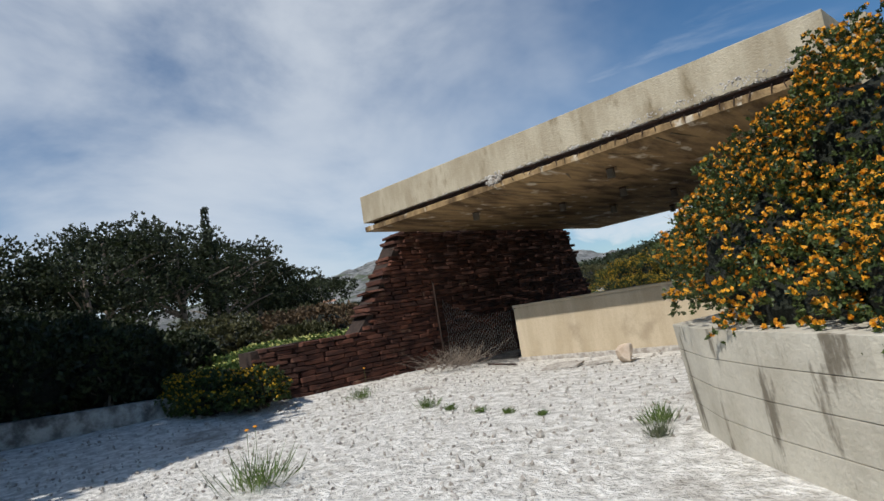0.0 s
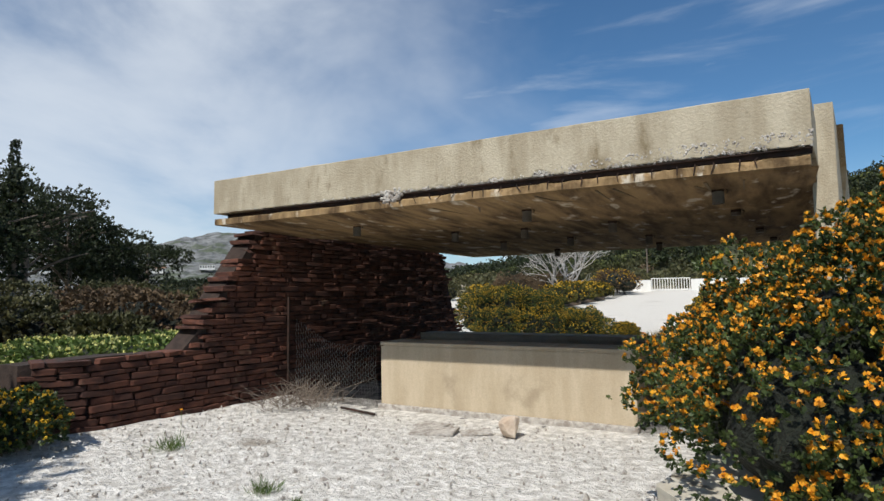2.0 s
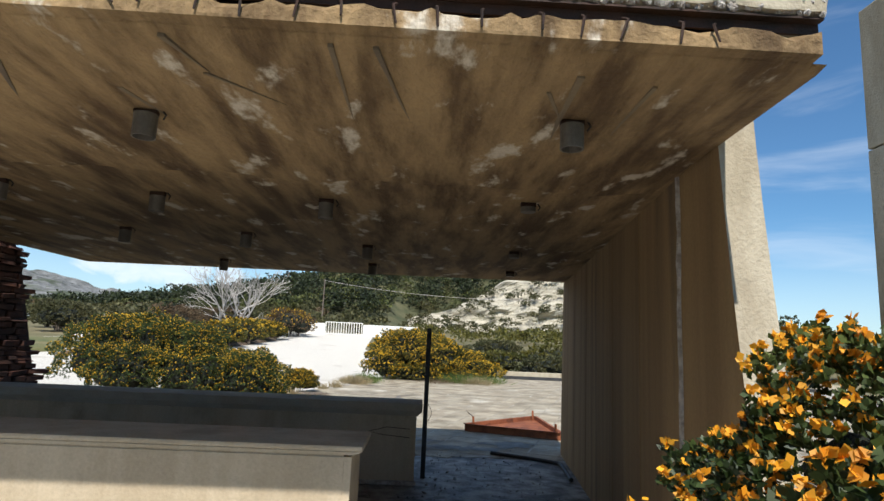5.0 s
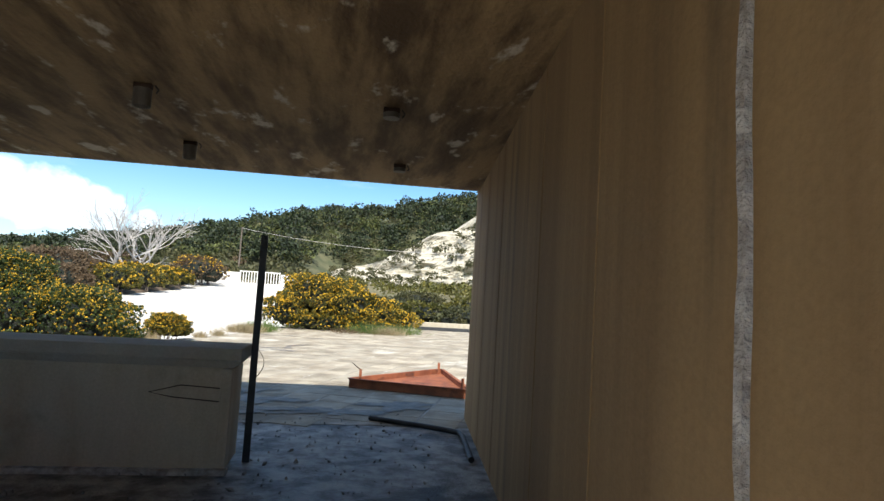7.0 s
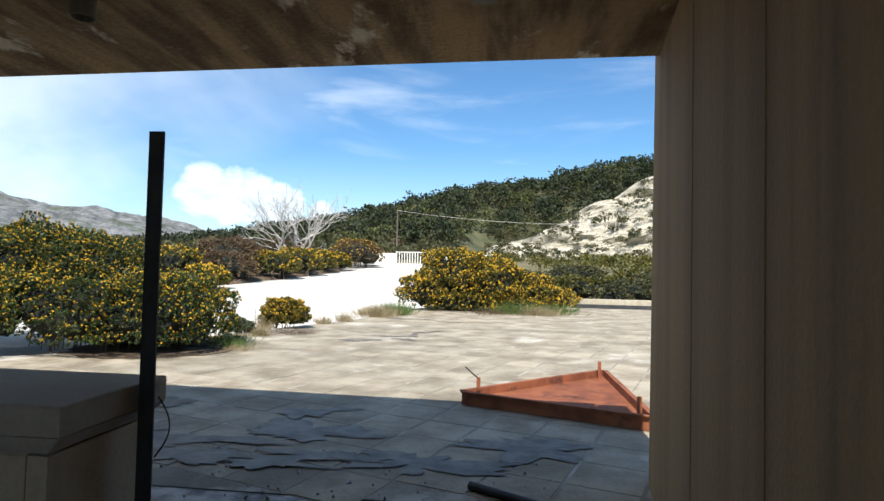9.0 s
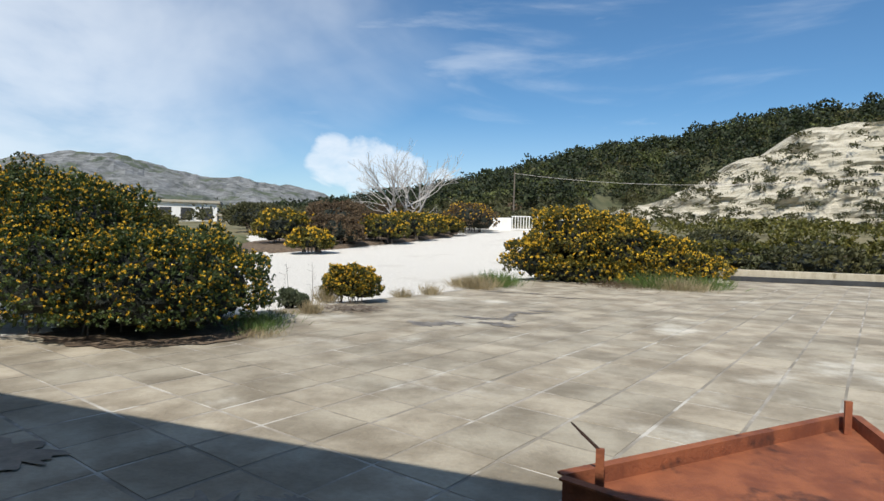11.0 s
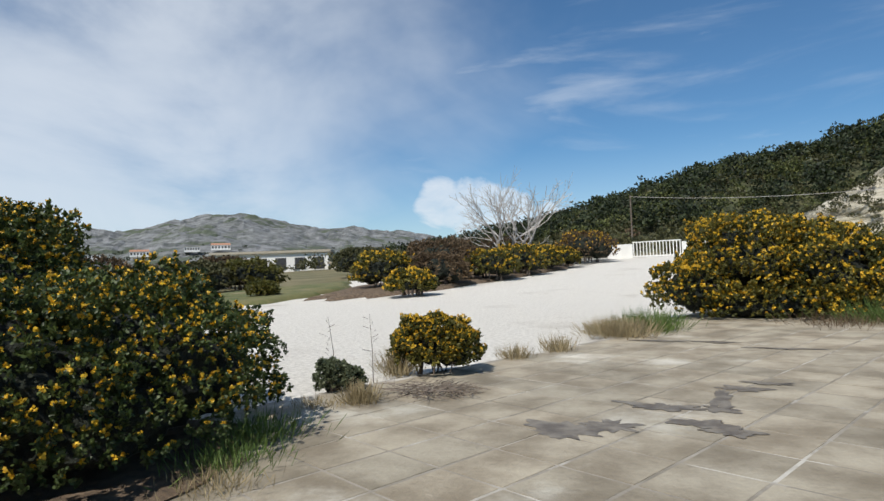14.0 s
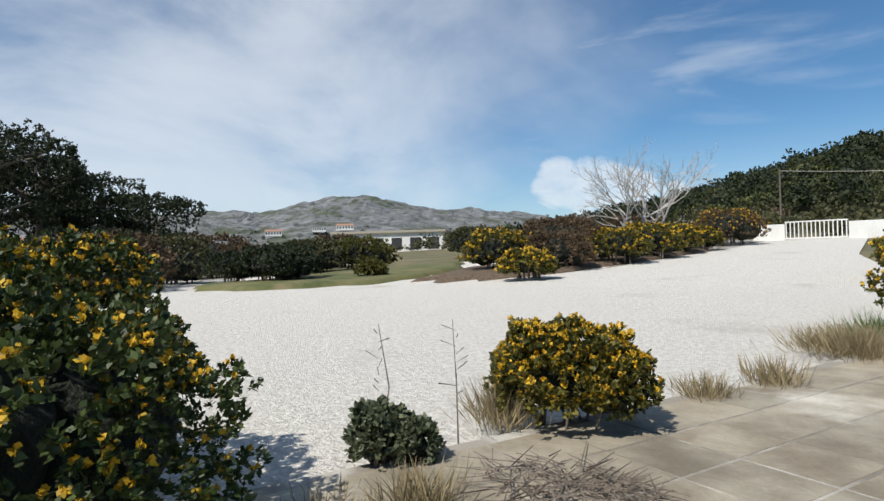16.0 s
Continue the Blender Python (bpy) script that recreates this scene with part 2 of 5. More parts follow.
WHITE_WALL = mat("white_painted_wall", (0.68, 0.66, 0.61), (0.80, 0.78, 0.73), 0.6, (1, 1, 0.4), 0.9, 0.1, 10)
DARK_GAP = mat("dark_opening", (0.02, 0.02, 0.02), (0.04, 0.04, 0.04), 3, (1, 1, 1), 0.6, 0.0)
ROOF_TILE = mat("terracotta_roof", (0.34, 0.17, 0.10), (0.44, 0.24, 0.15), 2, (1, 1, 1), 0.9, 0.2)

HILLSIDE = mat("dark_green_hillside", (0.045, 0.055, 0.022), (0.10, 0.095, 0.045), 0.3, (1, 1, 1), 0.95, 0.5, 5, (0.20, 0.18, 0.12), (0.64, 0.76), 0.15)

# ---- mesh helpers ----


def obj(name, verts, faces, material, parent=None, smooth=False):
    me = bpy.data.meshes.new(name)
    me.from_pydata([tuple(v) for v in verts], [], faces)
    me.materials.append(material)
    if smooth:
        me.shade_smooth()
    ob = new(name, me)
    ob.parent = parent
    return ob


def from_bm(name, bm, material, parent=None, smooth=False):
    me = bpy.data.meshes.new(name)
    bm.normal_update()
    bm.to_mesh(me)
    bm.free()
    me.materials.append(material)
    if smooth:
        me.shade_smooth()
    ob = new(name, me)
    ob.parent = parent
    return ob


def part(name, bm, material, parent, label="", smooth=False):
    ob = from_bm(name, bm, material, parent, smooth)
    return tagged(ob, label)


def empty(name, label, category, group="", kind="", at=(0, 0, 0)):
    ob = new(name)
    ob.location = at
    return tagged(ob, label, category, group, kind)


def slab(bm, low, high, bevel=0.0):
    """A solid between two polygons with as many corners each."""
    a = [bm.verts.new(p) for p in low]
    b = [bm.verts.new(p) for p in high]
    n = len(a)
    fs = [bm.faces.new(a[::-1]), bm.faces.new(b)]
    for i in range(n):
        fs.append(bm.faces.new((a[i], a[(i + 1) % n], b[(i + 1) % n], b[i])))
    if bevel:
        es = list({e for f in fs for e in f.edges})
        bmesh.ops.bevel(bm, geom=es, offset=bevel, segments=2, affect="EDGES", profile=0.6)
    return fs


def box(bm, x0, x1, y0, y1, z0, z1, bevel=0.0):
    p = [(x0, y0), (x1, y0), (x1, y1), (x0, y1)]
    return slab(bm, [(x, y, z0) for x, y in p], [(x, y, z1) for x, y in p], bevel)


def tube(bm, points, radii, sides=6):
    """A tapered tube along points."""
    rings = []
    pts = [Vector(p) for p in points]
    for i, p in enumerate(pts):
        d = (pts[min(i + 1, len(pts) - 1)] - pts[max(i - 1, 0)]).normalized()
        u = d.cross(Vector((0.31, 0.87, 0.37))).normalized()
        v = d.cross(u)
        r = radii[i] if isinstance(radii, (list, tuple)) else radii
        rings.append([bm.verts.new(p + r * (u * math.cos(a) + v * math.sin(a))) for a in [k * 2 * math.pi / sides for k in range(sides)]])
    for a, b in zip(rings, rings[1:]):
        for k in range(sides):
            bm.faces.new((a[k], a[(k + 1) % sides], b[(k + 1) % sides], b[k]))
    bm.faces.new(rings[0][::-1])
    bm.faces.new(rings[-1])


def rng(seed):
    return np.random.default_rng(seed)


def quads(name, centres, ups, sides, material, parent):
    """Many small leaf blades: a kite for each centre, along ups, as wide as sides."""
    n = len(centres)
    v = np.empty((n, 4, 3))
    v[:, 0], v[:, 1], v[:, 2], v[:, 3] = centres, centres + ups * 0.55 + sides, centres + ups, centres + ups * 0.55 - sides
    me = bpy.data.meshes.new(name)
    me.vertices.add(n * 4)
    me.vertices.foreach_set("co", v.ravel())
    me.loops.add(n * 4)
    me.loops.foreach_set("vertex_index", np.arange(n * 4))
    me.polygons.add(n)
    me.polygons.foreach_set("loop_start", np.arange(n) * 4)
    me.update(calc_edges=True)
    me.materials.append(material)
    ob = new(name, me)
    ob.parent = parent
    return tagged(ob, kind="stuff")


def unit(v):
    return v / np.maximum(np.linalg.norm(v, axis=-1, keepdims=True), 1e-9)


def blades(g, tips, outward, per, length, width, spread=0.8):
    """Leaves round sprig tips: centres, ups and sides."""
    c = np.repeat(tips, per, axis=0)
    o = np.repeat(outward, per, axis=0)
    up = unit(o + g.normal(0, spread, c.shape)) * (length * g.uniform(0.6, 1.3, (len(c), 1)))
    side = unit(np.cross(up, g.normal(0, 1, c.shape))) * (width * g.uniform(0.7, 1.2, (len(c), 1)))
    return c - up * 0.2 + g.normal(0, length * 0.25, c.shape), up, side


def crown_points(g, lobes, n, inner=0.25):
    """Sprig tips over and inside a crown made of lobes (x, y, z, rx, ry, rz)."""
    lobes = np.array(lobes, float)
    w = lobes[:, 3] * lobes[:, 5]
    pick = g.choice(len(lobes), n, p=w / w.sum())
    d = unit(g.normal(0, 1, (n, 3)))
    d[:, 2] = np.where(d[:, 2] < -0.45, -d[:, 2], d[:, 2])
    bump = 1 + 0.13 * np.sin(d[:, 0] * 7 + pick * 2.1) * np.cos(d[:, 1] * 6 + pick) + 0.10 * np.sin(d[:, 2] * 11 + pick * 1.7)
    r = np.where(g.random(n) < inner, g.uniform(0.55, 0.9, n), g.uniform(0.88, 1.06, n)) * bump
    return lobes[pick, :3] + d * lobes[pick, 3:] * r[:, None], d


def bush(name, label, at, lobes, tips, leaf, leaf_mat, flower=0.0, flower_size=0.03, flower_mat=None, seed=1, group="", per=12, category="bush", twigs=14, floor=0.02):
    """A shrub: branches, a core coloured dark as inner shade, leaves and flower heads, lobes given from its base."""
    g = rng(seed)
    root = empty(name, label, category, group, at=at)
    p, d = crown_points(g, lobes, tips * 3)
    buried = np.zeros(len(p), bool)
    for lobe in lobes:
        q = (p - np.array(lobe[:3])) / np.array(lobe[3:])
        buried |= (q ** 2).sum(1) < 0.62
    p, d = p[~buried][:tips], d[~buried][:tips]
    n = len(p)
    p[:, 2] = np.maximum(p[:, 2], floor + g.random(n) * 0.15)
    out = unit(d + np.array((0, 0, 0.35)))
    quads("foliage", *blades(g, p, out, per, leaf, leaf * 0.3), leaf_mat, root)
    if flower:
        patch = np.sin(p[:, 0] * 5.1 / (leaf * 20) + seed) * np.sin(p[:, 1] * 4.3 / (leaf * 20)) * np.sin(p[:, 2] * 4.7 / (leaf * 20) + 1)
        lit = p[(g.random(n) < flower * (1 + 0.8 * patch)) & (d[:, 2] > -0.35)]
        o = np.tile((0.0, 0.0, 1.0), (len(lit), 1)) + g.normal(0, 0.3, lit.shape)
        head = lit + unit(o) * leaf * 0.7
        quads("blossom", *blades(g, head, unit(o), 11, flower_size, flower_size * 0.45, 1.3), flower_mat, root)
    bm = bmesh.new()
    for k in range(twigs):
        tip = p[g.integers(n)] * 0.92
        mid = tip * 0.5 + np.array((*g.normal(0, 0.06, 2), 0.08))
        base = (tip[0] * 0.5, tip[1] * 0.5, floor - 0.04)
        tube(bm, [base, tuple(mid), tuple(tip)], [leaf * 0.3, leaf * 0.2, leaf * 0.07], 5)
    tagged(part("branchwork", bm, BARK, root), kind="stuff")
    # solid filler blobs, coloured as the shade seen between the leaves
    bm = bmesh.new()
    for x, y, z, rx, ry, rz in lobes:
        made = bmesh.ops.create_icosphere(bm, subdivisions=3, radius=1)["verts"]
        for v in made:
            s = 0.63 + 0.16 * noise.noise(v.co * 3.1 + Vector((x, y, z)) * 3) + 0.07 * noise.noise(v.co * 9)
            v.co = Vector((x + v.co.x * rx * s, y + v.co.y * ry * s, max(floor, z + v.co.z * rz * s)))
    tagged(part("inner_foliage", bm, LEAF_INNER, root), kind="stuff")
    return root


def tuft(name, label, at, n, height, spread, material, seed, group="", category="grass tuft", lean=0.45):
    g = rng(seed)
    root = empty(name, label, category, group, at=at)
    n = int(n * 2.2)
    c = np.zeros((n, 3))
    c[:, :2] = g.normal(0, spread, (n, 2))
    up = unit(np.concatenate([g.normal(0, lean, (n, 2)) + c[:, :2] * 1.2, np.ones((n, 1))], 1)) * (height * g.uniform(0.45, 1.1, (n, 1)))
    side = unit(np.cross(up, g.normal(0, 1, (n, 3)))) * (0.0022 + height * 0.0045)
    quads("grass", c, up, side, material, root)
    return root


def smooth01(v):
    v = min(max(v, 0.0), 1.0)
    return v * v * (3 - 2 * v)


def rise(x, y):
    """Height of the open ground."""
    return -0.09 + 0.05 * max(0.0, min(y, 110) - 36) + 0.25 * smooth01((-6 - x) / 10) * smooth01((9 - y) / 4)


# ---- ground and distance ----
def sheet(name, xs, ys, height, material):
    verts = [(x, y, height(x, y)) for y in ys for x in xs]
    w = len(xs)
    faces = [(j * w + i, j * w + i + 1, (j + 1) * w + i + 1, (j + 1) * w + i) for j in range(len(ys) - 1) for i in range(w - 1)]
    return obj(name, verts, faces, material, None, True)


far_steps = [-4000, -2000, -1000, -500, -250, -160]
span = far_steps + [v * 4.0 for v in range(-28, 29)] + [-v for v in far_steps[::-1]]
ground = sheet("ground", span, span, lambda x, y: rise(x, y) - 0.06, FIELD)
tagged(ground, "brown and green scrubland ground reaching to the hills", "ground", kind="structure")


def polygon_sheet(name, outline, lift, material, label, category, cuts=0):
    bm = bmesh.new()
    f = bm.faces.new([bm.verts.new((x, y, 0)) for x, y in outline])
    if cuts:
        bmesh.ops.triangulate(bm, faces=[f])
        bmesh.ops.subdivide_edges(bm, edges=bm.edges[:], cuts=cuts, use_grid_fill=True)
    for v in bm.verts:
        v.co.z = rise(v.co.x, v.co.y) + lift
    for f in bm.faces:
        if f.normal.z < 0:
            f.normal_flip()
    ob = from_bm(name, bm, material, None, True)
    return tagged(ob, label, category, kind="structure")


polygon_sheet("gravel_yard", [(-2.6, 17.2), (-1.0, 22.0), (0.4, 26.2), (1.0, 32.0), (-2.6, 52.0), (-4.0, 80), (-11, 80), (-10.5, 62), (-12, 44), (-16, 60), (-26, 80), (-36, 78), (-26, 52), (-30, 40), (-42, 36), (-60, 22), (-30, 12), (-9, 14)],
              0.012, GRAVEL, "white limestone gravel yard between planted islands", "gravel", 14)


def blob(cx, cy, rx, ry, turn, n=40, seed=0):
    g = rng(seed)
    k = g.normal(0, 0.05, n)
    c, s = math.cos(turn), math.sin(turn)
    out = []
    for i in range(n):
        a = i * 2 * math.pi / n
        x, y = rx * (1 + k[i]) * math.cos(a), ry * (1 + k[i]) * math.sin(a)
        out.append((cx + c * x - s * y, cy + s * x + c * y))
    return out


def mound(name, outline, height, material, label):
    """A planted island with a raised, rounded edge."""
    cx = sum(p[0] for p in outline) / len(outline)
    cy = sum(p[1] for p in outline) / len(outline)
    rings = []
    verts = []
    for s, h in ((1.0, 0.0), (0.97, 0.6), (0.9, 0.9), (0.6, 1.0), (0.3, 1.0)):
        for x, y in outline:
            px, py = cx + (x - cx) * s, cy + (y - cy) * s
            verts.append((px, py, rise(px, py) + h * height))
    n = len(outline)
    faces = [(r * n + i, r * n + (i + 1) % n, (r + 1) * n + (i + 1) % n, (r + 1) * n + i) for r in range(4) for i in range(n)]
    faces.append(tuple(4 * n + i for i in range(n)))
    return tagged(obj(name, verts, faces, material, None, True), label, "planted island", kind="structure")


ISLAND_A = blob(-23.2, 38.5, 4.2, 9.0, 0.15, seed=3)
mound("grass_island", ISLAND_A, 0.28, TURF, "low green grass island in the white gravel")
ISLAND_B = blob(-15.6, 52, 4.2, 15.5, -0.06, seed=4)
mound("shrub_island", ISLAND_B, 0.25, SOIL, "bushy planted island beside the gravel drive")


def mountain_height(az, f):
    deg = math.degrees(az)
    crest = 0.084 + 0.022 * math.exp(-((deg - 47) / 9) ** 2) + 0.006 * math.sin(az * 9) + 0.005 * math.sin(az * 23 + 1)
    crest *= smooth01((112 - deg) / 40) * 0.55 + 0.45
    crest *= 0.72 + 0.28 * smooth01((deg - 24) / 14)
    return crest * 1500 * max(0.0, f) ** 1.15


def mountain():
    xs, rows = 220, 34
    verts, faces = [], []
    for i in range(xs + 1):
        az = radians(100 - 100 * i / xs)
        for j in range(rows + 1):
            f = j / rows
            dist = 420 + 1080 * f
            p = Vector((-math.sin(az) * dist, math.cos(az) * dist, 0))
            h = mountain_height(az, f)
            h += (noise.fractal(p * 0.012, 1.0, 2.0, 5) * 14 + abs(noise.noise(p * 0.035)) * 9 + abs(noise.noise(p * 0.09)) * 5) * min(1.0, f * 2.0)
            verts.append((p.x, p.y, 1 + max(0, h) * 0.9))
    for i in range(xs):
        for j in range(rows):
            a = i * (rows + 1) + j
            faces.append((a, a + 1, a + rows + 2, a + rows + 1))
    ob = obj("rocky_mountain", verts, faces, ROCKY, None, False)
    tagged(ob, "grey rocky mountain ridge far behind the valley", "mountain", kind="structure")


mountain()


def hill_height(x, y):
    crest = 18 + (x + 7) * (0.17 if x > -7 else 0.24)
    crest = min(max(crest, 0.0), 42) * 0.86 * (1 - smooth01((x - 52) / 26))
    front = 84 + max(0, -x) * 0.4
    cut = smooth01((x + 8) / 10) * smooth01((75 - x) / 12)
    f = smooth01((y - front) / 66) * (1 - cut) + cut * smooth01((y - 106) / 44)
    n = noise.fractal(Vector((x * 0.03, y * 0.03, 0.3)), 1.0, 2.0, 4) * 1.6
    return rise(x, y) - 0.3 + f * (crest + n)


hill = sheet("forest_hill", [v * 4.0 for v in range(-24, 50)], [v * 4.0 + 76 for v in range(0, 42)], hill_height, FIELD)
hill.data.materials[0] = HILLSIDE
tagged(hill, "green wooded hillside rising behind the gravel yard", "hill", kind="structure")


def cliff():
    verts, faces = [], []
    nx, nz = 90, 34
    for i in range(nx + 1):
        s = i / nx
        x = -3 + 62 * s
        base = 2.2 + 1.0 * s
        top = 5.5 + 14.5 * smooth01(s * 1.6) + noise.noise(Vector((x * 0.2, 0, 3))) * 1.3
        for j in range(nz + 1):
            f = j / nz
            z = base + (top - base) * f
            ledge = 0.18 * math.sin(z * 3.1 + noise.noise(Vector((x * 0.1, z * 0.2, 0))) * 3)
            y = 101 + 13 * f + 2.4 * noise.fractal(Vector((x * 0.13, z * 0.3, 1)), 1.0, 2.0, 5) + ledge
            if f == 1:
                y += 6
            verts.append((x, y, z))
    for i in range(nx):
        for j in range(nz):
            a = i * (nz + 1) + j
            faces.append((a, a + nz + 1, a + nz + 2, a + 1))
    tagged(obj("limestone_cliff", verts, faces, CLIFF_MAT), "bare pale limestone cliff cut into the wooded hill", "cliff", kind="structure")


cliff()


def far_foliage(name, label, spots, sizes, per, leaf, material, seed, height=None, tall=0.6):
    """Far woods: for each spot a lumpy crown of many small leaf clumps, in one mesh."""
    g = rng(seed)
    cs, us, ss = [], [], []
    for (x, y, z), s in zip(spots, sizes):
        lobes = [(0, 0, s * tall, s * 0.6, s * 0.6, s * tall * 0.75)] + [(*g.normal(0, s * 0.32, 2), s * tall * g.uniform(0.5, 1.35), s * 0.36, s * 0.36, s * 0.3) for k in range(4)]
        p, d = crown_points(g, lobes, per, 0.15)
        p += np.array((x, y, z))
        c, u, si = blades(g, p, unit(d + np.array((0, 0, 0.5))), 2, leaf * s, leaf * s * 0.45, 0.7)
        cs.append(c), us.append(u), ss.append(si)
    ob = quads(name, np.concatenate(cs), np.concatenate(us), np.concatenate(ss), material, None)
    return tagged(ob, label, "trees", kind="stuff")


def scatter(seed, n, x0, x1, y0, y1, keep):
    g = rng(seed)
    out = []
    while len(out) < n:
        x, y = g.uniform(x0, x1), g.uniform(y0, y1)
        if keep(x, y):
            out.append((x, y, hill_height(x, y) if y > 78 and x > -94 else rise(x, y) - 0.1))
    return out


def on_cliff(x, y):
    return -4 < x < 62 and y < 122 - 0.15 * abs(x - 25)


g0 = rng(11)
woods = scatter(12, 2300, -90, 72, 90, 178, lambda x, y: not on_cliff(x, y) and y > 100 + max(0, -x) * 0.35)
far_foliage("pine_wood", "dark green pine wood covering the hillside", woods[::2], g0.uniform(1.6, 3.5, len(woods[::2])), 75, 0.165, LEAF_PINE, 21, tall=0.8)
far_foliage("light_pine_wood", "lighter green young pines among the dark wood", woods[1::2], g0.uniform(1.3, 2.8, len(woods[1::2])), 70, 0.165, LEAF_MID, 28, tall=0.7)
scrub = scatter(13, 700, -60, 75, 76, 150, lambda x, y: not on_cliff(x, y))
far_foliage("hillside_scrub", "olive green scrub on the lower hillside", scrub, g0.uniform(1.2, 2.6, len(scrub)), 45, 0.2, LEAF_OLIVE, 22)
ledge_scrub = []
for k in range(430):
    x = g0.uniform(-2, 58)
    f = g0.random() ** 1.7
    s = (x + 3) / 62
    low = 2.2 + s
    ledge_scrub.append((x, 101 + 13 * f - 1.6, low + (3.3 - s + 14.5 * smooth01(s * 1.6)) * f - 0.3))
far_foliage("cliff_scrub", "rounded olive bushes growing at the cliff foot", ledge_scrub, g0.uniform(0.6, 1.5, len(ledge_scrub)), 50, 0.2, LEAF_OLIVE, 23, tall=0.45)
foot = scatter(17, 150, -2, 62, 62, 97, lambda x, y: x > 6 - (y - 62) * 0.2)
far_foliage("golden_scrub", "golden green broom bushes below the cliff", foot, g0.uniform(1.2, 2.3, len(foot)), 55, 0.17, LEAF_GORSE, 24, tall=0.42)
valley = scatter(14, 420, -170, -18, 62, 330, lambda x, y: y > 60 + 0.2 * abs(x + 50) and not (-40 < x < -16 and y < 86) and not (-90 < x < -30 and y < 100))
far_foliage("valley_scrub", "dark scrub and olive trees across the valley floor", valley, g0.uniform(1.1, 2.6, len(valley)), 40, 0.22, LEAF_OLIVE, 25)
brown = scatter(15, 200, -130, -14, 60, 200, lambda x, y: not (-40 < x < -14 and y < 78) and not (-90 < x < -30 and y < 100))
far_foliage("brown_thicket", "leafless brown winter thicket in the valley", brown, g0.uniform(1.2, 2.6, len(brown)), 55, 0.18, LEAF_BROWN, 26)
slope_dots = []
for k in range(700):
    az, dist = radians(g0.uniform(2, 96)), g0.uniform(330, 800)
    slope_dots.append((-math.sin(az) * dist, math.cos(az) * dist, 1 + mountain_height(az, (dist - 420) / 1080) * 0.9))
far_foliage("mountain_foot_wood", "dark trees along the foot of the mountain", slope_dots, g0.uniform(2.2, 5.0, len(slope_dots)), 26, 0.3, LEAF_PINE, 27, tall=0.5)

# ---- terrace and paving beds ----
terrace = polygon_sheet("terrace", [(-5.0, 7.6), (-5.4, 4.2), (-6.6, 1.8), (-9.5, 0.2), (-12, -8), (14, -8), (14, 7.6)], 0.0, TERRACE, "white rubble and broken screed terrace before the canopy", "terrace", 0)
bm = bmesh.new()
bmesh.ops.create_grid(bm, x_segments=150, y_segments=100, size=0.5)
for v in bm.verts:
    x, y = -6.4 + (v.co.x + 0.5) * 15.4, -7 + (v.co.y + 0.5) * 14.5
    n = noise.fractal(Vector((x * 1.3, y * 1.3, 0)), 1.0, 2.0, 5)
    fine = noise.noise(Vector((x * 9, y * 9, 2)))
    edge = smooth01((-3.0 - x) / 2.5) * 0.16 + smooth01((0.8 - y) / 6) * -0.10
    v.co = Vector((x, y, 0.004 + n * 0.018 + fine * 0.007 + edge))
crust = from_bm("rubble_crust", bm, TERRACE, None, True)
tagged(crust, "uneven crust of crushed white rubble on the terrace", "rubble", kind="structure")

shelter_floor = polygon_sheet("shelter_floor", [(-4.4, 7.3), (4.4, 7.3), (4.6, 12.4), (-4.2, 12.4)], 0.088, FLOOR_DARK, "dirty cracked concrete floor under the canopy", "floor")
bed = polygon_sheet("paving_bed", [(-3.6, 12.4), (-3.4, 16.4), (-2.55, 17.4), (-2.25, 19.2), (-0.66, 23.8), (0.0, 26.6), (0.6, 31.5), (22, 31.5), (22, 7.3), (4.4, 7.3), (4.6, 12.4)], 0.0935, JOINT, "pale mortar bed showing in the paving joints", "paving bed")

# ---- the canopy ----
FL, FR, BR, BL = (-3.96, 5.95), (3.11, 5.95), (3.82, 12.6), (-3.3, 12.9)
canopy = empty("concrete_canopy", "flat reinforced concrete canopy with spalled and rusting edge", "canopy", kind="structure")
Z0, Z1, Z2, Z3 = 2.62, 2.715, 2.78, 3.25


def inset(p, d):
    cx, cy = 0.0, 9.2
    return (p[0] + math.copysign(d, cx - p[0]), p[1] + math.copysign(d, cy - p[1]))


def lerp(a, b, f):
    return tuple(x + (y - x) * f for x, y in zip(a, b))


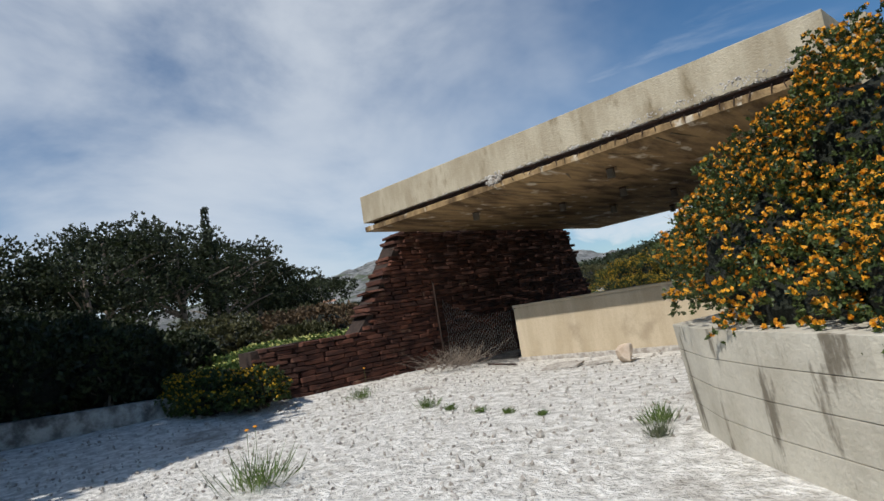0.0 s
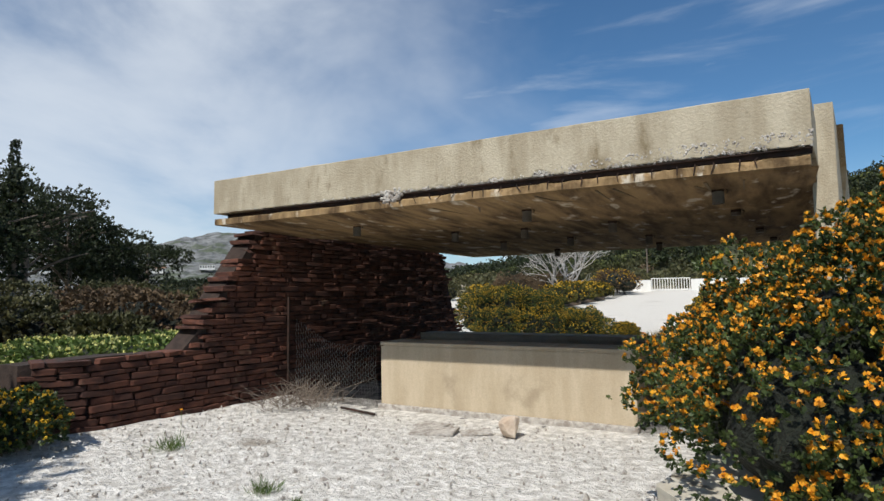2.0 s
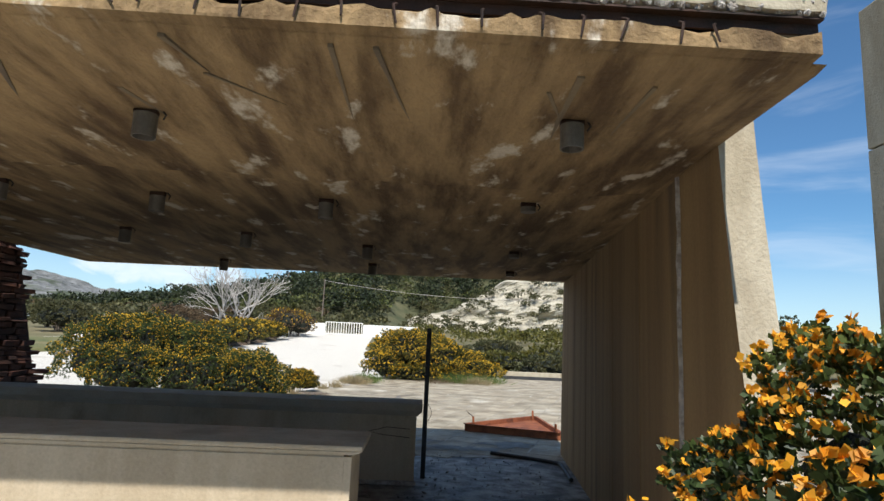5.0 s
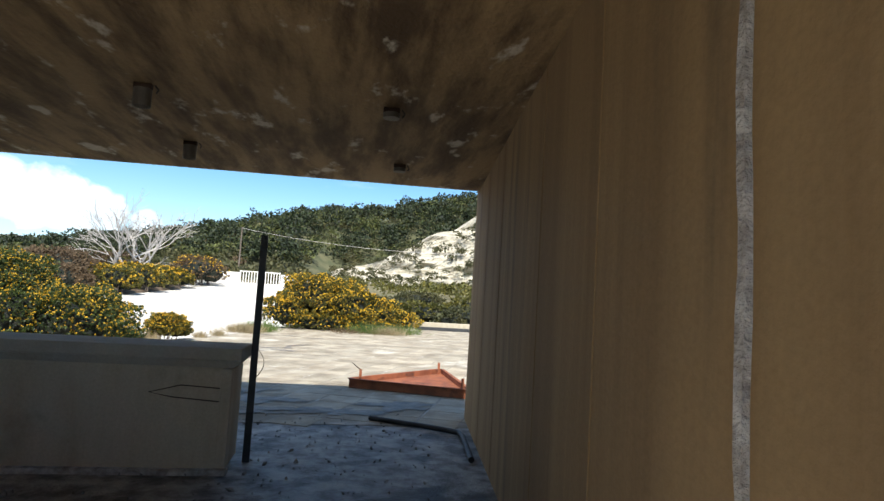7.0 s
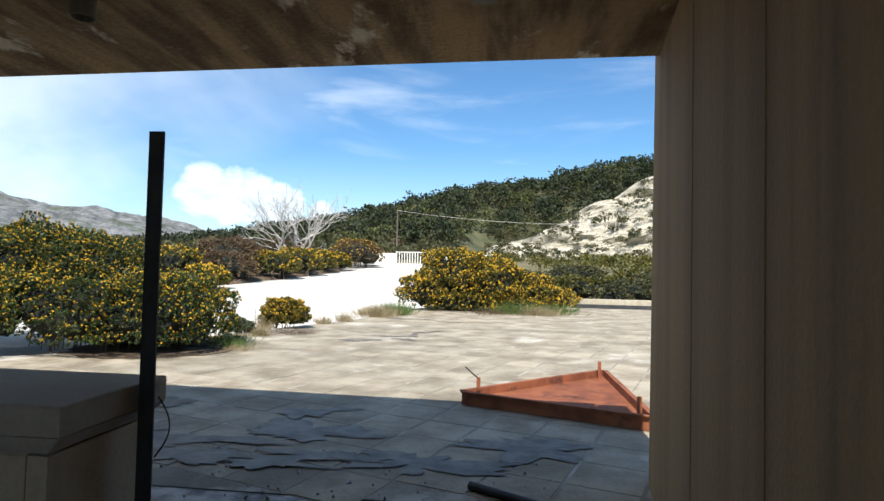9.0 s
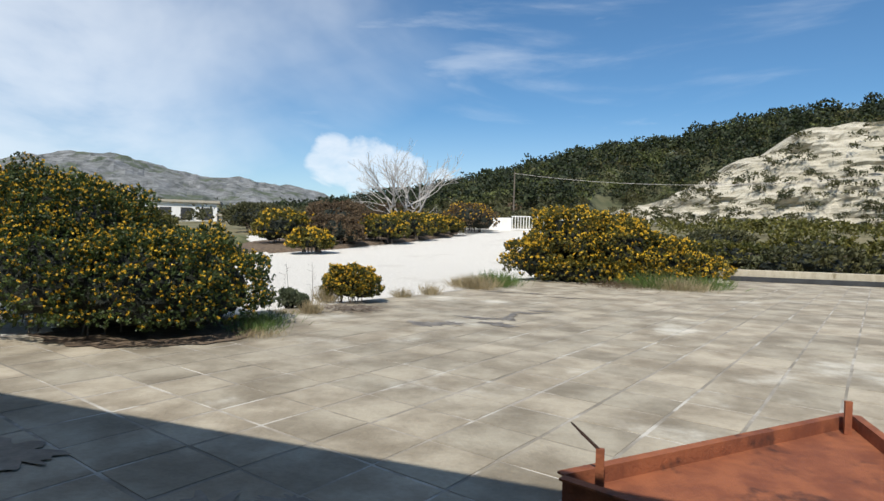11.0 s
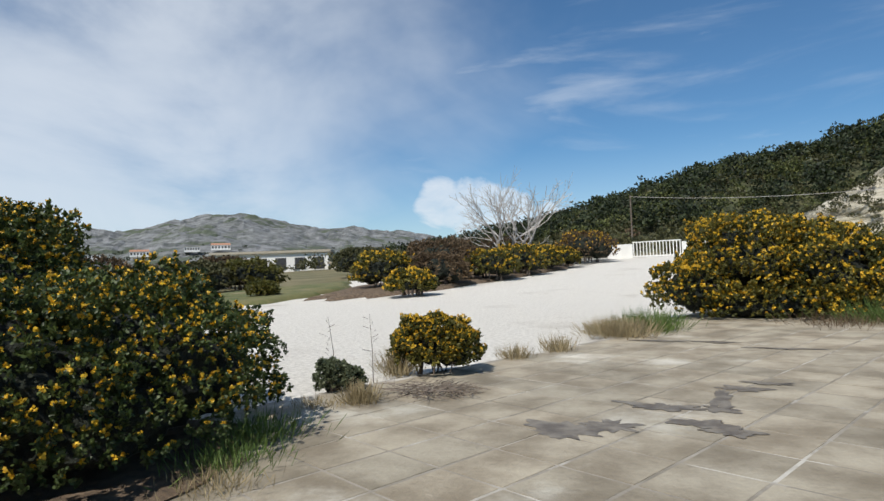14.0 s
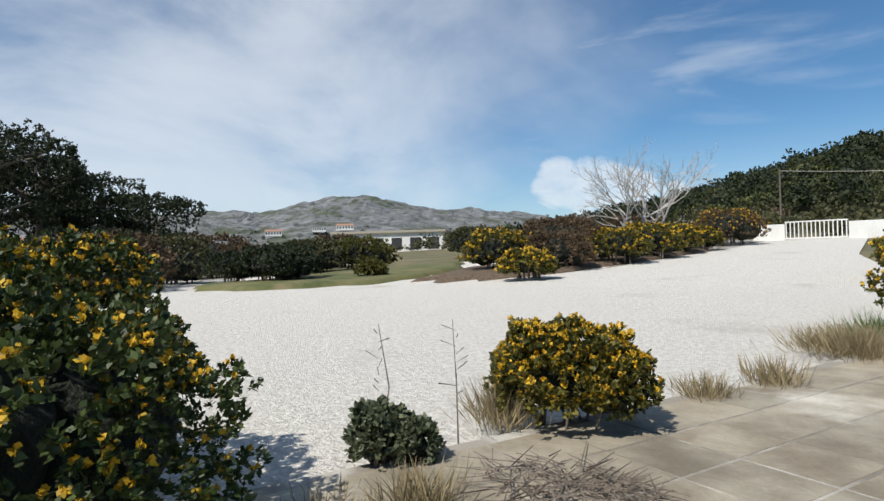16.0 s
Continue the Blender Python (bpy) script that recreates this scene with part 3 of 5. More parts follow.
def rough_slab(name, corners, z0, z1, material, label, jag_low=0.0, jag_high=0.0, n=150, back=0.0, back_top=0.0):
    """A slab whose front edge is broken away unevenly along its lower or upper arris."""
    bm = bmesh.new()
    fl, fr, br, bl = corners
    rows = []
    for i in range(n + 1):
        f = i / n
        x, y = lerp(fl, fr, f)
        a = abs(noise.fractal(Vector((f * 38, 0.2, z0)), 1.0, 2.0, 4))
        b = abs(noise.fractal(Vector((f * 30, 5.2, z0)), 1.0, 2.0, 4))
        bite = 0.25 + 0.75 * smooth01((f - 0.1) / 0.6)
        low = jag_low * bite * min(1.0, a * 1.6)
        hi = jag_high * min(1.0, b * 1.6) * (0.4 + 0.6 * smooth01((f - 0.2) / 0.3))
        wob = 0.006 * noise.noise(Vector((f * 14, 1, 1)))
        rows.append([bm.verts.new(p) for p in ((x, y + low * 0.9 + 0.015 * (jag_low > 0), z0), (x, y + low * 0.25, z0 + low * 0.6), (x, y + wob, z0 + low * 1.1 + 0.01),
                                               (x, y + wob + hi * 0.1, z1 - hi - 0.008), (x, y + hi * 0.9 + 0.012, z1 + wob - (0.01 if hi else 0)))])
    for a, b in zip(rows, rows[1:]):
        for k in range(4):
            bm.faces.new((a[k], b[k], b[k + 1], a[k + 1]))
    back_low = [bm.verts.new((*lerp(bl, br, i / n), z0 + back)) for i in range(n + 1)]
    back_high = [bm.verts.new((*lerp(bl, br, i / n), z1 + back_top)) for i in range(n + 1)]
    for i in range(n):
        bm.faces.new((rows[i][0], back_low[i], back_low[i + 1], rows[i + 1][0]))
        bm.faces.new((rows[i][4], rows[i + 1][4], back_high[i + 1], back_high[i]))
        bm.faces.new((back_low[i], back_high[i], back_high[i + 1], back_low[i + 1]))
    for i in (0, n):
        loop = rows[i] + [back_high[i], back_low[i]]
        bm.faces.new(loop if i == 0 else loop[::-1])
    bmesh.ops.recalc_face_normals(bm, faces=bm.faces[:])
    return part(name, bm, material, canopy, label)


rough_slab("edge_beam", (FL, FR, BR, BL), Z2, Z3, CONCRETE, "weathered concrete fascia beam", 0.055, back=-0.1, back_top=-0.38)
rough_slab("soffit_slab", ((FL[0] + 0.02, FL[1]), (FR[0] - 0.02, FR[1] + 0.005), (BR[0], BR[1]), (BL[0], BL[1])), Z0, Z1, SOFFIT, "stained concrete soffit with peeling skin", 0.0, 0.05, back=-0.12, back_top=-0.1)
bm = bmesh.new()
q = [inset(p, 0.13) for p in (FL, FR, BR, BL)]
slab(bm, [(*p, Z1 - 0.02 - dz) for p, dz in zip(q, (0, 0, 0.1, 0.1))], [(*p, Z2 + 0.02 - dz) for p, dz in zip(q, (0, 0, 0.08, 0.08))])
part("slot_core", bm, RUST_DARK, canopy, "dark rusty recess in the slab edge")
bm = bmesh.new()
box(bm, FL[0] + 0.9, FR[0] + 0.0, FL[1] + 0.05, FL[1] + 0.062, Z1 + 0.004, Z2 + 0.03)
box(bm, FL[0] + 0.9, FR[0] + 0.0, FL[1] + 0.015, FL[1] + 0.05, Z1 + 0.046, Z1 + 0.054)
part("steel_angle", bm, RUST_DARK, canopy, "exposed rusted steel angle")
# spalled aggregate lumps along the lower arris of the beam
g = rng(5)
bm = bmesh.new()
for k in range(1500):
    f = g.random() ** 0.5
    x = FL[0] + (FR[0] - FL[0]) * f
    ext = 0.02 + 0.10 * smooth01((f - 0.55) / 0.35)
    z = Z2 + 0.006 + g.random() ** 1.5 * ext
    r = g.uniform(0.007, 0.019)
    m = Matrix.Translation((x, FL[1] + 0.004 + 0.015 * (1 - (z - Z2) / 0.2), z)) @ Euler(g.uniform(0, 3, 3)).to_matrix().to_4x4() @ Matrix.Diagonal((r * 1.5, r, r, 1))
    bmesh.ops.create_icosphere(bm, subdivisions=1, radius=1, matrix=m)
for k in range(40):
    x, z = -1.02 + g.normal(0, 0.07), Z2 - 0.02 + g.normal(0, 0.035)
    m = Matrix.Translation((x, FL[1] + 0.012, z)) @ Euler(g.uniform(0, 3, 3)).to_matrix().to_4x4() @ Matrix.Diagonal((0.035, 0.025, 0.028, 1))
    bmesh.ops.create_icosphere(bm, subdivisions=1, radius=1, matrix=m)
part("spalled_aggregate", bm, SPALL, canopy, "exposed pale aggregate along the broken beam edge")
for k in range(24):
    x = FR[0] - 0.35 - k * 0.17 - g.uniform(0, 0.05)
    bm = bmesh.new()
    tube(bm, [(x, FL[1] + 0.03, Z1 + 0.01), (x + g.normal(0, 0.01), FL[1] - 0.006, Z1 - 0.015), (x + g.normal(0, 0.03), FL[1] - 0.010, Z1 - g.uniform(0.05, 0.10))], [0.006, 0.006, 0.004], 5)
    part("rebar", bm, RUST_DARK, canopy)
# lower skim coat along the front of the soffit, its inner edge broken


def soffit_z(y):
    return Z0 - 0.12 * (y - 5.95) / 6.75


bm = bmesh.new()
n = 160
rows = []
for i in range(n + 1):
    x = -3.7 + 6.85 * i / n
    yb = 7.75 + 0.13 * noise.fractal(Vector((x * 1.7, 0, 4)), 1.0, 2.0, 5)
    rows.append([bm.verts.new(p) for p in ((x, 6.02, soffit_z(6.02) - 0.002), (x, 6.08, soffit_z(6.1) - 0.014), (x, yb - 0.015, soffit_z(yb) - 0.04), (x, yb, soffit_z(yb) + 0.002))])
for a, b in zip(rows, rows[1:]):
    for k in range(3):
        bm.faces.new((a[k], a[k + 1], b[k + 1], b[k]))
# thin ridges coloured dark, so each reads as a shadow line
for k in range(14):
    sb = bmesh.new()
    x, y0 = -3.5 + 6.5 * g.random(), 6.05 + 0.5 * g.random()
    length, w, tilt = g.uniform(0.3, 1.5), g.uniform(0.006, 0.016), g.normal(0, 0.10)
    y1 = min(y0 + length, 7.65)
    za, zb = soffit_z(y0) - 0.026, soffit_z(y1) - 0.019
    low = [(x - w, y0, za), (x + w, y0, za), (x + w * 0.4 + tilt, (y0 + y1) / 2, (za + zb) / 2 - 0.004), (x + tilt * 2, y1, zb), (x - w * 0.6 + tilt, (y0 + y1) / 2, (za + zb) / 2)]
    slab(sb, low, [(px, py, pz + 0.02) for px, py, pz in low])
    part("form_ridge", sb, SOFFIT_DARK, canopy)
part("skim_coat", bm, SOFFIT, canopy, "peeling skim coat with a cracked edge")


def ceiling_lamp(x, y, whole=True):
    root = empty("ceiling_spotlight", "grey cylinder spotlight hanging from the soffit" if whole else "bare mount of a lost spotlight on the soffit", "ceiling lamp", "soffit spotlights", at=(x, y, soffit_z(y) - (0.01 if y < 7.6 else 0)))
    bm = bmesh.new()
    box(bm, -0.055, 0.055, -0.02, 0.02, -0.035, 0.0, 0.004)
    part("bracket", bm, RUST_DARK, root)
    bm = bmesh.new()
    r, d = 0.055, 0.15 if whole else 0.07
    prof = [(r * 0.6, -0.03), (r, -0.035), (r, -d), (r * 0.88, -d), (r * 0.86, -0.07)]
    rings = [[bm.verts.new((pr * math.cos(a), pr * math.sin(a), pz)) for a in [k * 2 * math.pi / 20 for k in range(20)]] for pr, pz in prof]
    for a, b in zip(rings, rings[1:]):
        for k in range(20):
            bm.faces.new((a[k], a[(k + 1) % 20], b[(k + 1) % 20], b[k]))
    bm.faces.new(rings[0])
    bm.faces.new(rings[-1])
    bmesh.ops.recalc_face_normals(bm, faces=bm.faces[:])
    part("shade", bm, LAMP_METAL, root, smooth=False)
    bm = bmesh.new()
    tube(bm, [(0.07, 0, -0.005), (0.09, 0.01, -0.03), (0.075, 0.02, -0.05)], 0.005, 5)
    part("cable_end", bm, BLACK_METAL, root)


for x, y, whole in ((0.34, 6.78, 1), (2.36, 6.62, 1), (-2.2, 6.9, 1), (-1.4, 8.3, 1), (-0.33, 8.45, 1), (0.95, 8.4, 1), (2.45, 8.2, 0), (-1.3, 9.95, 1), (-0.08, 9.9, 1), (1.1, 10.3, 1), (2.68, 10.25, 0), (-0.95, 11.9, 1), (1.05, 11.65, 1), (2.87, 11.75, 0)):
    ceiling_lamp(x, y, bool(whole))

# ---- the right-hand fin wall ----
fin = empty("wall_fin", "board-marked concrete fin wall carrying the canopy", "wall", kind="structure")
bm = bmesh.new()


def fin_ring(y, z0, z1, xi, xo):
    return [(xi, y, z0), (xo, y, z0), (xo, y, z1), (xi, y, z1)]


zs = [0.0, 0.6, 1.2, 1.8, 2.3, 2.62, 3.0, 3.36]
def fin_front(z):
    return 6.93 - 0.62 * (1 - z / 3.36) ** 1.5 - 0.05


rows = []
for z in zs:
    yf = fin_front(z)
    under = z <= 2.62
    yb = 12.72 + 0.16 * (1 - z / 3.36) if under else 9.0 - (z - 2.62) * 1.6
    xi = 3.36 if not under else 3.34
    def inner(y):
        return 3.13 + (y - 6.7) * 0.117
    rows.append([bm.verts.new(p) for p in ((inner(yf) + (0.005 if under else 0.05), yf, z), (inner(yf) + 0.20, yf, z), (inner(min(yb, 9.5)) + 0.2, min(yb, 9.5), z), (inner(yb) + 0.26, yb, z), (inner(yb), yb, z))])
for a, b in zip(rows, rows[1:]):
    for k in range(5):
        bm.faces.new((a[k], a[(k + 1) % 5], b[(k + 1) % 5], b[k]))
bm.faces.new(rows[0][::-1])
bm.faces.new(rows[-1])
bmesh.ops.recalc_face_normals(bm, faces=bm.faces[:])
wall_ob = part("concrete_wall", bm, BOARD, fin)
# sunlit front and outer faces are painted paler than the shaded inner face
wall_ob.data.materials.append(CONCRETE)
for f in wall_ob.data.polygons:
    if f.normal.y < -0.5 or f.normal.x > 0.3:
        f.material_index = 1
bm = bmesh.new()
g = rng(8)
pts, rad = [], []
for k in range(30):
    z = 0.05 + k * 0.088
    y = 7.42 + 0.02 * noise.noise(Vector((z * 2, 0, 0)))
    pts.append((3.13 + (y - 6.7) * 0.117 + 0.004, y, z))
    rad.append(0.02 + 0.008 * noise.noise(Vector((z * 6, 2, 0))))
tube(bm, pts, rad, 6)
part("mortar_seam", bm, SPALL, fin, "rough pale seam down the wall")
for y, w in ((8.35, 0.014), (9.3, 0.015), (10.7, 0.012), (11.6, 0.012)):
    bm = bmesh.new()
    x = 3.13 + (y - 6.7) * 0.117
    slab(bm, [(x - 0.0015, y, 0.02), (x + 0.02, y + w, 0.02), (x + 0.02, y - w, 0.02)], [(x - 0.0015, y, 2.6), (x + 0.02, y + w, 2.6), (x + 0.02, y - w, 2.6)])
    part("board_ridge", bm, BOARD, fin)

pylon = empty("concrete_pylon", "tall plain concrete pylon standing beside the canopy", "pillar", kind="structure")
for z0, z1 in ((-0.05, 1.6), (1.612, 3.2), (3.212, 4.4)):
    bm = bmesh.new()
    box(bm, 5.2, 5.8, 7.9, 8.4, z0, z1, 0.012)
    part("pylon_block", bm, CONCRETE, pylon)

# ---- low rendered walls ----


def low_wall(name, label, x0, x1, y0, y1, z0, z1, cap, skew=0.0, e=0.03, cap_mat=RENDER_GREY):
    root = empty(name, label, "low wall", kind="structure")
    bm = bmesh.new()
    bmesh.ops.create_cube(bm, size=1)
    bmesh.ops.bevel(bm, geom=bm.edges[:], offset=0.012, segments=2, affect="EDGES")
    for v in bm.verts:
        fx, fy, fz = v.co.x + 0.5, v.co.y + 0.5, v.co.z + 0.5
        v.co = Vector((x0 + (x1 - x0) * fx, y0 + (y1 - y0) * fy + skew * fx, z0 + (z1 - cap - z0) * fz))
    part("wall_body", bm, RENDER, root)
    bm = bmesh.new()
    p = [(x0 - 0.01, y0 - e), (x1 + 0.06, y0 - e + skew), (x1 + 0.06, y1 + e + skew), (x0 - 0.01, y1 + e)]
    inner = [(x0 - 0.01, y0 - 0.004), (x1 + 0.006, y0 - 0.004 + skew), (x1 + 0.006, y1 + skew), (x0 - 0.01, y1)]
    slab(bm, [(x, y, z1 - cap + 0.002) for x, y in inner], [(x, y, z1 - cap * 0.62) for x, y in p])
    slab(bm, [(x, y, z1 - cap * 0.62) for x, y in p], [(x, y, z1) for x, y in p], 0.01)
    part("wall_cap", bm, cap_mat, root, "rounded cement capping")
    bm = bmesh.new()
    box(bm, x0 - 0.03, x1 + 0.02, y0 - 0.05, y0 + 0.05, z0 - 0.12, z0 + 0.015, 0.01)
    part("plinth", bm, SPALL, root, "crumbling plinth")
    return root


low_wall("low_wall_front", "tan plastered low wall with streaks and a damp band", -2.2, 1.36, 7.46, 8.02, 0.06, 0.95, 0.05, e=0.005, cap_mat=RENDER)
low_wall("low_wall_back", "tan plastered low wall with a thick grey coping", -3.5, 1.72, 10.75, 11.2, 0.02, 0.86, 0.14)

# black angle post
post = empty("steel_post", "thin black steel angle post beside the low wall", "post", at=(1.82, 11.07, 0))
bm = bmesh.new()
box(bm, -0.026, 0.026, -0.026, -0.018, -0.02, 1.70)
box(bm, -0.026, -0.018, -0.018, 0.026, -0.02, 1.70)
part("angle_bar", bm, BLACK_METAL, post)
bm = bmesh.new()
for k in range(14):
    a, b = k / 14, (k + 1) / 14
    tube(bm, [(0.02 + 0.05 * math.sin(a * 3), 0, 0.62 + a * 0.2), (0.02 + 0.05 * math.sin(b * 3), 0, 0.62 + b * 0.2)], 0.003, 4)
part("wire_loop", bm, RUST_DARK, post)
wire = empty("bent_wire", "thin bent wire loop sticking out of the low wall", "wire", at=(1.3, 10.74, 0.55))
bm = bmesh.new()
tube(bm, [(0.35, 0, 0.03), (0.1, -0.03, 0.05), (-0.1, -0.05, 0.0), (0.05, -0.04, -0.03), (0.35, 0, -0.06)], 0.004, 5)
part("wire_strand", bm, RUST_DARK, wire)

# ---- the stone side wall ----
stone_wall = empty("wall_stone", "rough red stone wall with battered ends and a low garden stretch", "wall", kind="structure")


def face_x(y):
    return -4.15 + (y - 6) * 0.075 - (0.30 * (4.6 - y) ** 1.35 if y < 4.6 else 0.0)


def wall_top(y):
    if y < 5.72:
        return 0.93 + 0.02 * math.sin(y * 3)
    if y < 6.92:
        return 0.93 + (y - 5.72) / 1.2 * (2.66 - 0.93)
    if y < 12.0:
        return 2.66
    return max(0.0, 2.66 * (1 - (y - 12.0) / 0.95))


bm = bmesh.new()
ys = [3.85 + 0.2 * k for k in range(46)]
rows = []
for y in ys:
    x, t = face_x(y), max(0.03, wall_top(y) - 0.02)
    rows.append([bm.verts.new(p) for p in ((x - 0.03, y, -0.2), (x - 0.03, y, t), (x - 0.42, y, t), (x - 0.42, y, -0.2))])
for a, b in zip(rows, rows[1:]):
    for k in range(4):
        bm.faces.new((a[k], a[(k + 1) % 4], b[(k + 1) % 4], b[k]))
bm.faces.new(rows[0])
bm.faces.new(rows[-1][::-1])
bmesh.ops.recalc_face_normals(bm, faces=bm.faces[:])
part("wall_core", bm, MORTAR, stone_wall, "dark mortar core")
g = rng(31)
stone_meshes = []
for k in range(10):
    bm = bmesh.new()
    bmesh.ops.create_cube(bm, size=1)
    for v in bm.verts:
        v.co += Vector(g.normal(0, 0.05, 3))
    bmesh.ops.bevel(bm, geom=bm.edges[:], offset=0.09, segments=1, affect="EDGES")
    me = bpy.data.meshes.new("stone")
    bm.to_mesh(me)
    bm.free()
    me.materials.append(STONE)
    stone_meshes.append(me)
near, rest_v, rest_f = 0, [], []
z = -0.02
while z < 2.66:
    h = g.uniform(0.05, 0.095)
    y = 3.8 + g.uniform(0, 0.2)
    while y < 12.95:
        w = g.uniform(0.12, 0.42)
        zm, ym = z + h / 2, y + w / 2
        top = wall_top(ym)
        if zm < top:
            x = face_x(ym)
            edge = wall_top(y - 0.03) < zm + h or wall_top(y + w + 0.05) < zm + h or zm + h > top
            depth = 0.46 if edge else 0.12
            cx = x - depth / 2 + 0.02 + g.uniform(0, 0.03)
            m = Matrix.LocRotScale((cx, ym, zm), Euler((g.normal(0, 0.03), g.normal(0, 0.03), math.atan((face_x(ym + 0.05) - face_x(ym - 0.05)) / -0.1) + g.normal(0, 0.03))), (depth, w - 0.012, h - 0.008))
            me = stone_meshes[g.integers(10)]
            if near < 300 and 4.6 < ym < 7.4 and z < 2.6 and not (g.random() < 0.35 and z < 0.3):
                near += 1
                ob = new("stone", me)
                ob.parent = stone_wall
                ob.matrix_local = m
            else:
                base = len(rest_v)
                rest_v += [tuple(m @ v.co) for v in me.vertices]
                rest_f += [tuple(base + i for i in p.vertices) for p in me.polygons]
        y += w
    z += h
tagged(obj("stonework", rest_v, rest_f, STONE, stone_wall), kind="stuff")
bm = bmesh.new()
tube(bm, [(face_x(7.45) + 0.05, 7.45, 0.0), (face_x(7.45) + 0.05, 7.45, 1.62)], 0.022, 6)
pole = empty("iron_pole", "thin dark iron pole leaning against the stone wall", "pole")
part("shaft", bm, RUST_DARK, pole)

# ---- wire netting ----


def netting(name, label, origin, u, width, height, cells, rows_n, sag, seed, climb=0.0):
    g = rng(seed)
    root = empty(name, label, "wire netting", at=origin)
    bm = bmesh.new()
    u = Vector(u).normalized()
    n = Vector((u.y, -u.x, 0))

    def at(i, j):
        f, h = i / cells, j / rows_n
        drop = sag * math.sin(f * math.pi * 0.9) * h
        p = u * (f * width) + n * (0.10 * noise.noise(Vector((f * 3, h * 2, seed)))) + Vector((0, 0, h * (height + climb * f) - drop))
        return p
    for i in range(cells + 1):
        pts = [at(i + (0.25 if j % 2 else -0.25) * (1 if i % 2 else -1), j) for j in range(rows_n + 1)]
        tube(bm, pts, 0.0038, 3)
    part("wire_mesh", bm, WIRE, root)
    return root


netting("chicken_wire", "sagging torn chicken wire closing the gap beside the low wall", (-2.33, 7.5, 0.0), (-1, 0.05, 0), 1.6, 0.9, 34, 22, 0.2, 3, 0.42)
netting("wire_scrap", "crumpled scrap of chicken wire by the wall end", (1.38, 7.35, 0.0), (1, -0.1, 0), 0.42, 0.30, 11, 8, 0.14, 6)

# ---- planter with flowering bush ----
planter = empty("concrete_planter", "raised concrete planter wall with damp streaks", "planter", kind="structure")
outline = [(2.28, 3.42), (2.62, 2.95), (3.02, 2.55), (3.52, 2.12), (4.3, 1.75), (5.6, 1.8), (5.8, 5.0), (2.6, 5.0)]
cx0, cy0 = 4.0, 3.6
for i, (z0, z1) in enumerate(((-0.08, 0.17), (0.174, 0.35), (0.354, 0.52), (0.524, 0.69))):
    bm = bmesh.new()
    def leaned(p, z):
        s = 1 + 0.035 * (z / 0.69)
        return (cx0 + (p[0] - cx0) * s, cy0 + (p[1] - cy0) * s, z)
    slab(bm, [leaned(p, z0) for p in outline], [leaned(p, z1) for p in outline], 0.004)
    part("board_course", bm, PLANTER_MAT, planter)
bush("flowering_bush", "rounded bush covered in orange-yellow flower heads overhanging the planter", (3.05, 4.0, 0.69),
     [(0.2, 0.0, 0.52, 0.92, 0.9, 0.68), (-0.22, 0.3, 0.38, 0.62, 0.75, 0.56), (0.5, -0.3, 0.85, 0.6, 0.6, 0.68), (-0.15, -0.6, 0.34, 0.58, 0.56, 0.5), (1.25, 0.1, 0.88, 0.78, 0.88, 0.78), (-0.5, 0.68, 0.25, 0.66, 0.62, 0.52), (-0.18, 1.3, 0.38, 0.56, 0.58, 0.52), (0.35, 1.45, 0.38, 0.55, 0.55, 0.52), (0.75, 0.9, 0.6, 0.6, 0.6, 0.65), (0.6, -1.0, 0.2, 0.6, 0.45, 0.42), (0.1, -1.1, 0.08, 0.45, 0.38, 0.32), (0.75, -1.55, 0.1, 0.5, 0.38, 0.36), (1.6, -0.7, 0.6, 0.65, 0.6, 0.7)],
     15000, 0.027, LEAF, 0.50, 0.021, FLOWER, 41, per=12, twigs=40, floor=-0.22)

# ---- paving ----
AX = radians(-19.0)
ca, sa = math.cos(AX), math.sin(AX)


def inside(x, y, poly):
    hit = False
    for (x0, y0), (x1, y1) in zip(poly, poly[1:] + poly[:1]):
        if (y0 > y) != (y1 > y) and x < (x1 - x0) * (y - y0) / (y1 - y0) + x0:
            hit = not hit
    return hit


PAVED = [(-3.5, 12.45), (-3.3, 16.3), (-2.5, 17.3), (-2.2, 19.2), (-0.66, 23.8), (-0.05, 26.5), (0.5, 31.4), (14, 31.4), (14, 12.0), (4.7, 12.0), (4.5, 12.45)]
g = rng(51)
bm = bmesh.new()
box(bm, -0.5, 0.5, -0.5, 0.5, 0.0, 1.0)
me_tile = bpy.data.meshes.new("paving_slab")
for v in bm.verts:
    if v.co.z > 0.5:
        v.co.x *= 0.985
        v.co.y *= 0.99
bm.to_mesh(me_tile)
bm.free()
me_tile.materials.append(PAVING)
paving = empty("paving", "worn grey-beige stone paving with pale joints", "paving", kind="structure")
tiles_v, tiles_f, singles = [], [], 0
TW, TL = 0.455, 0.455
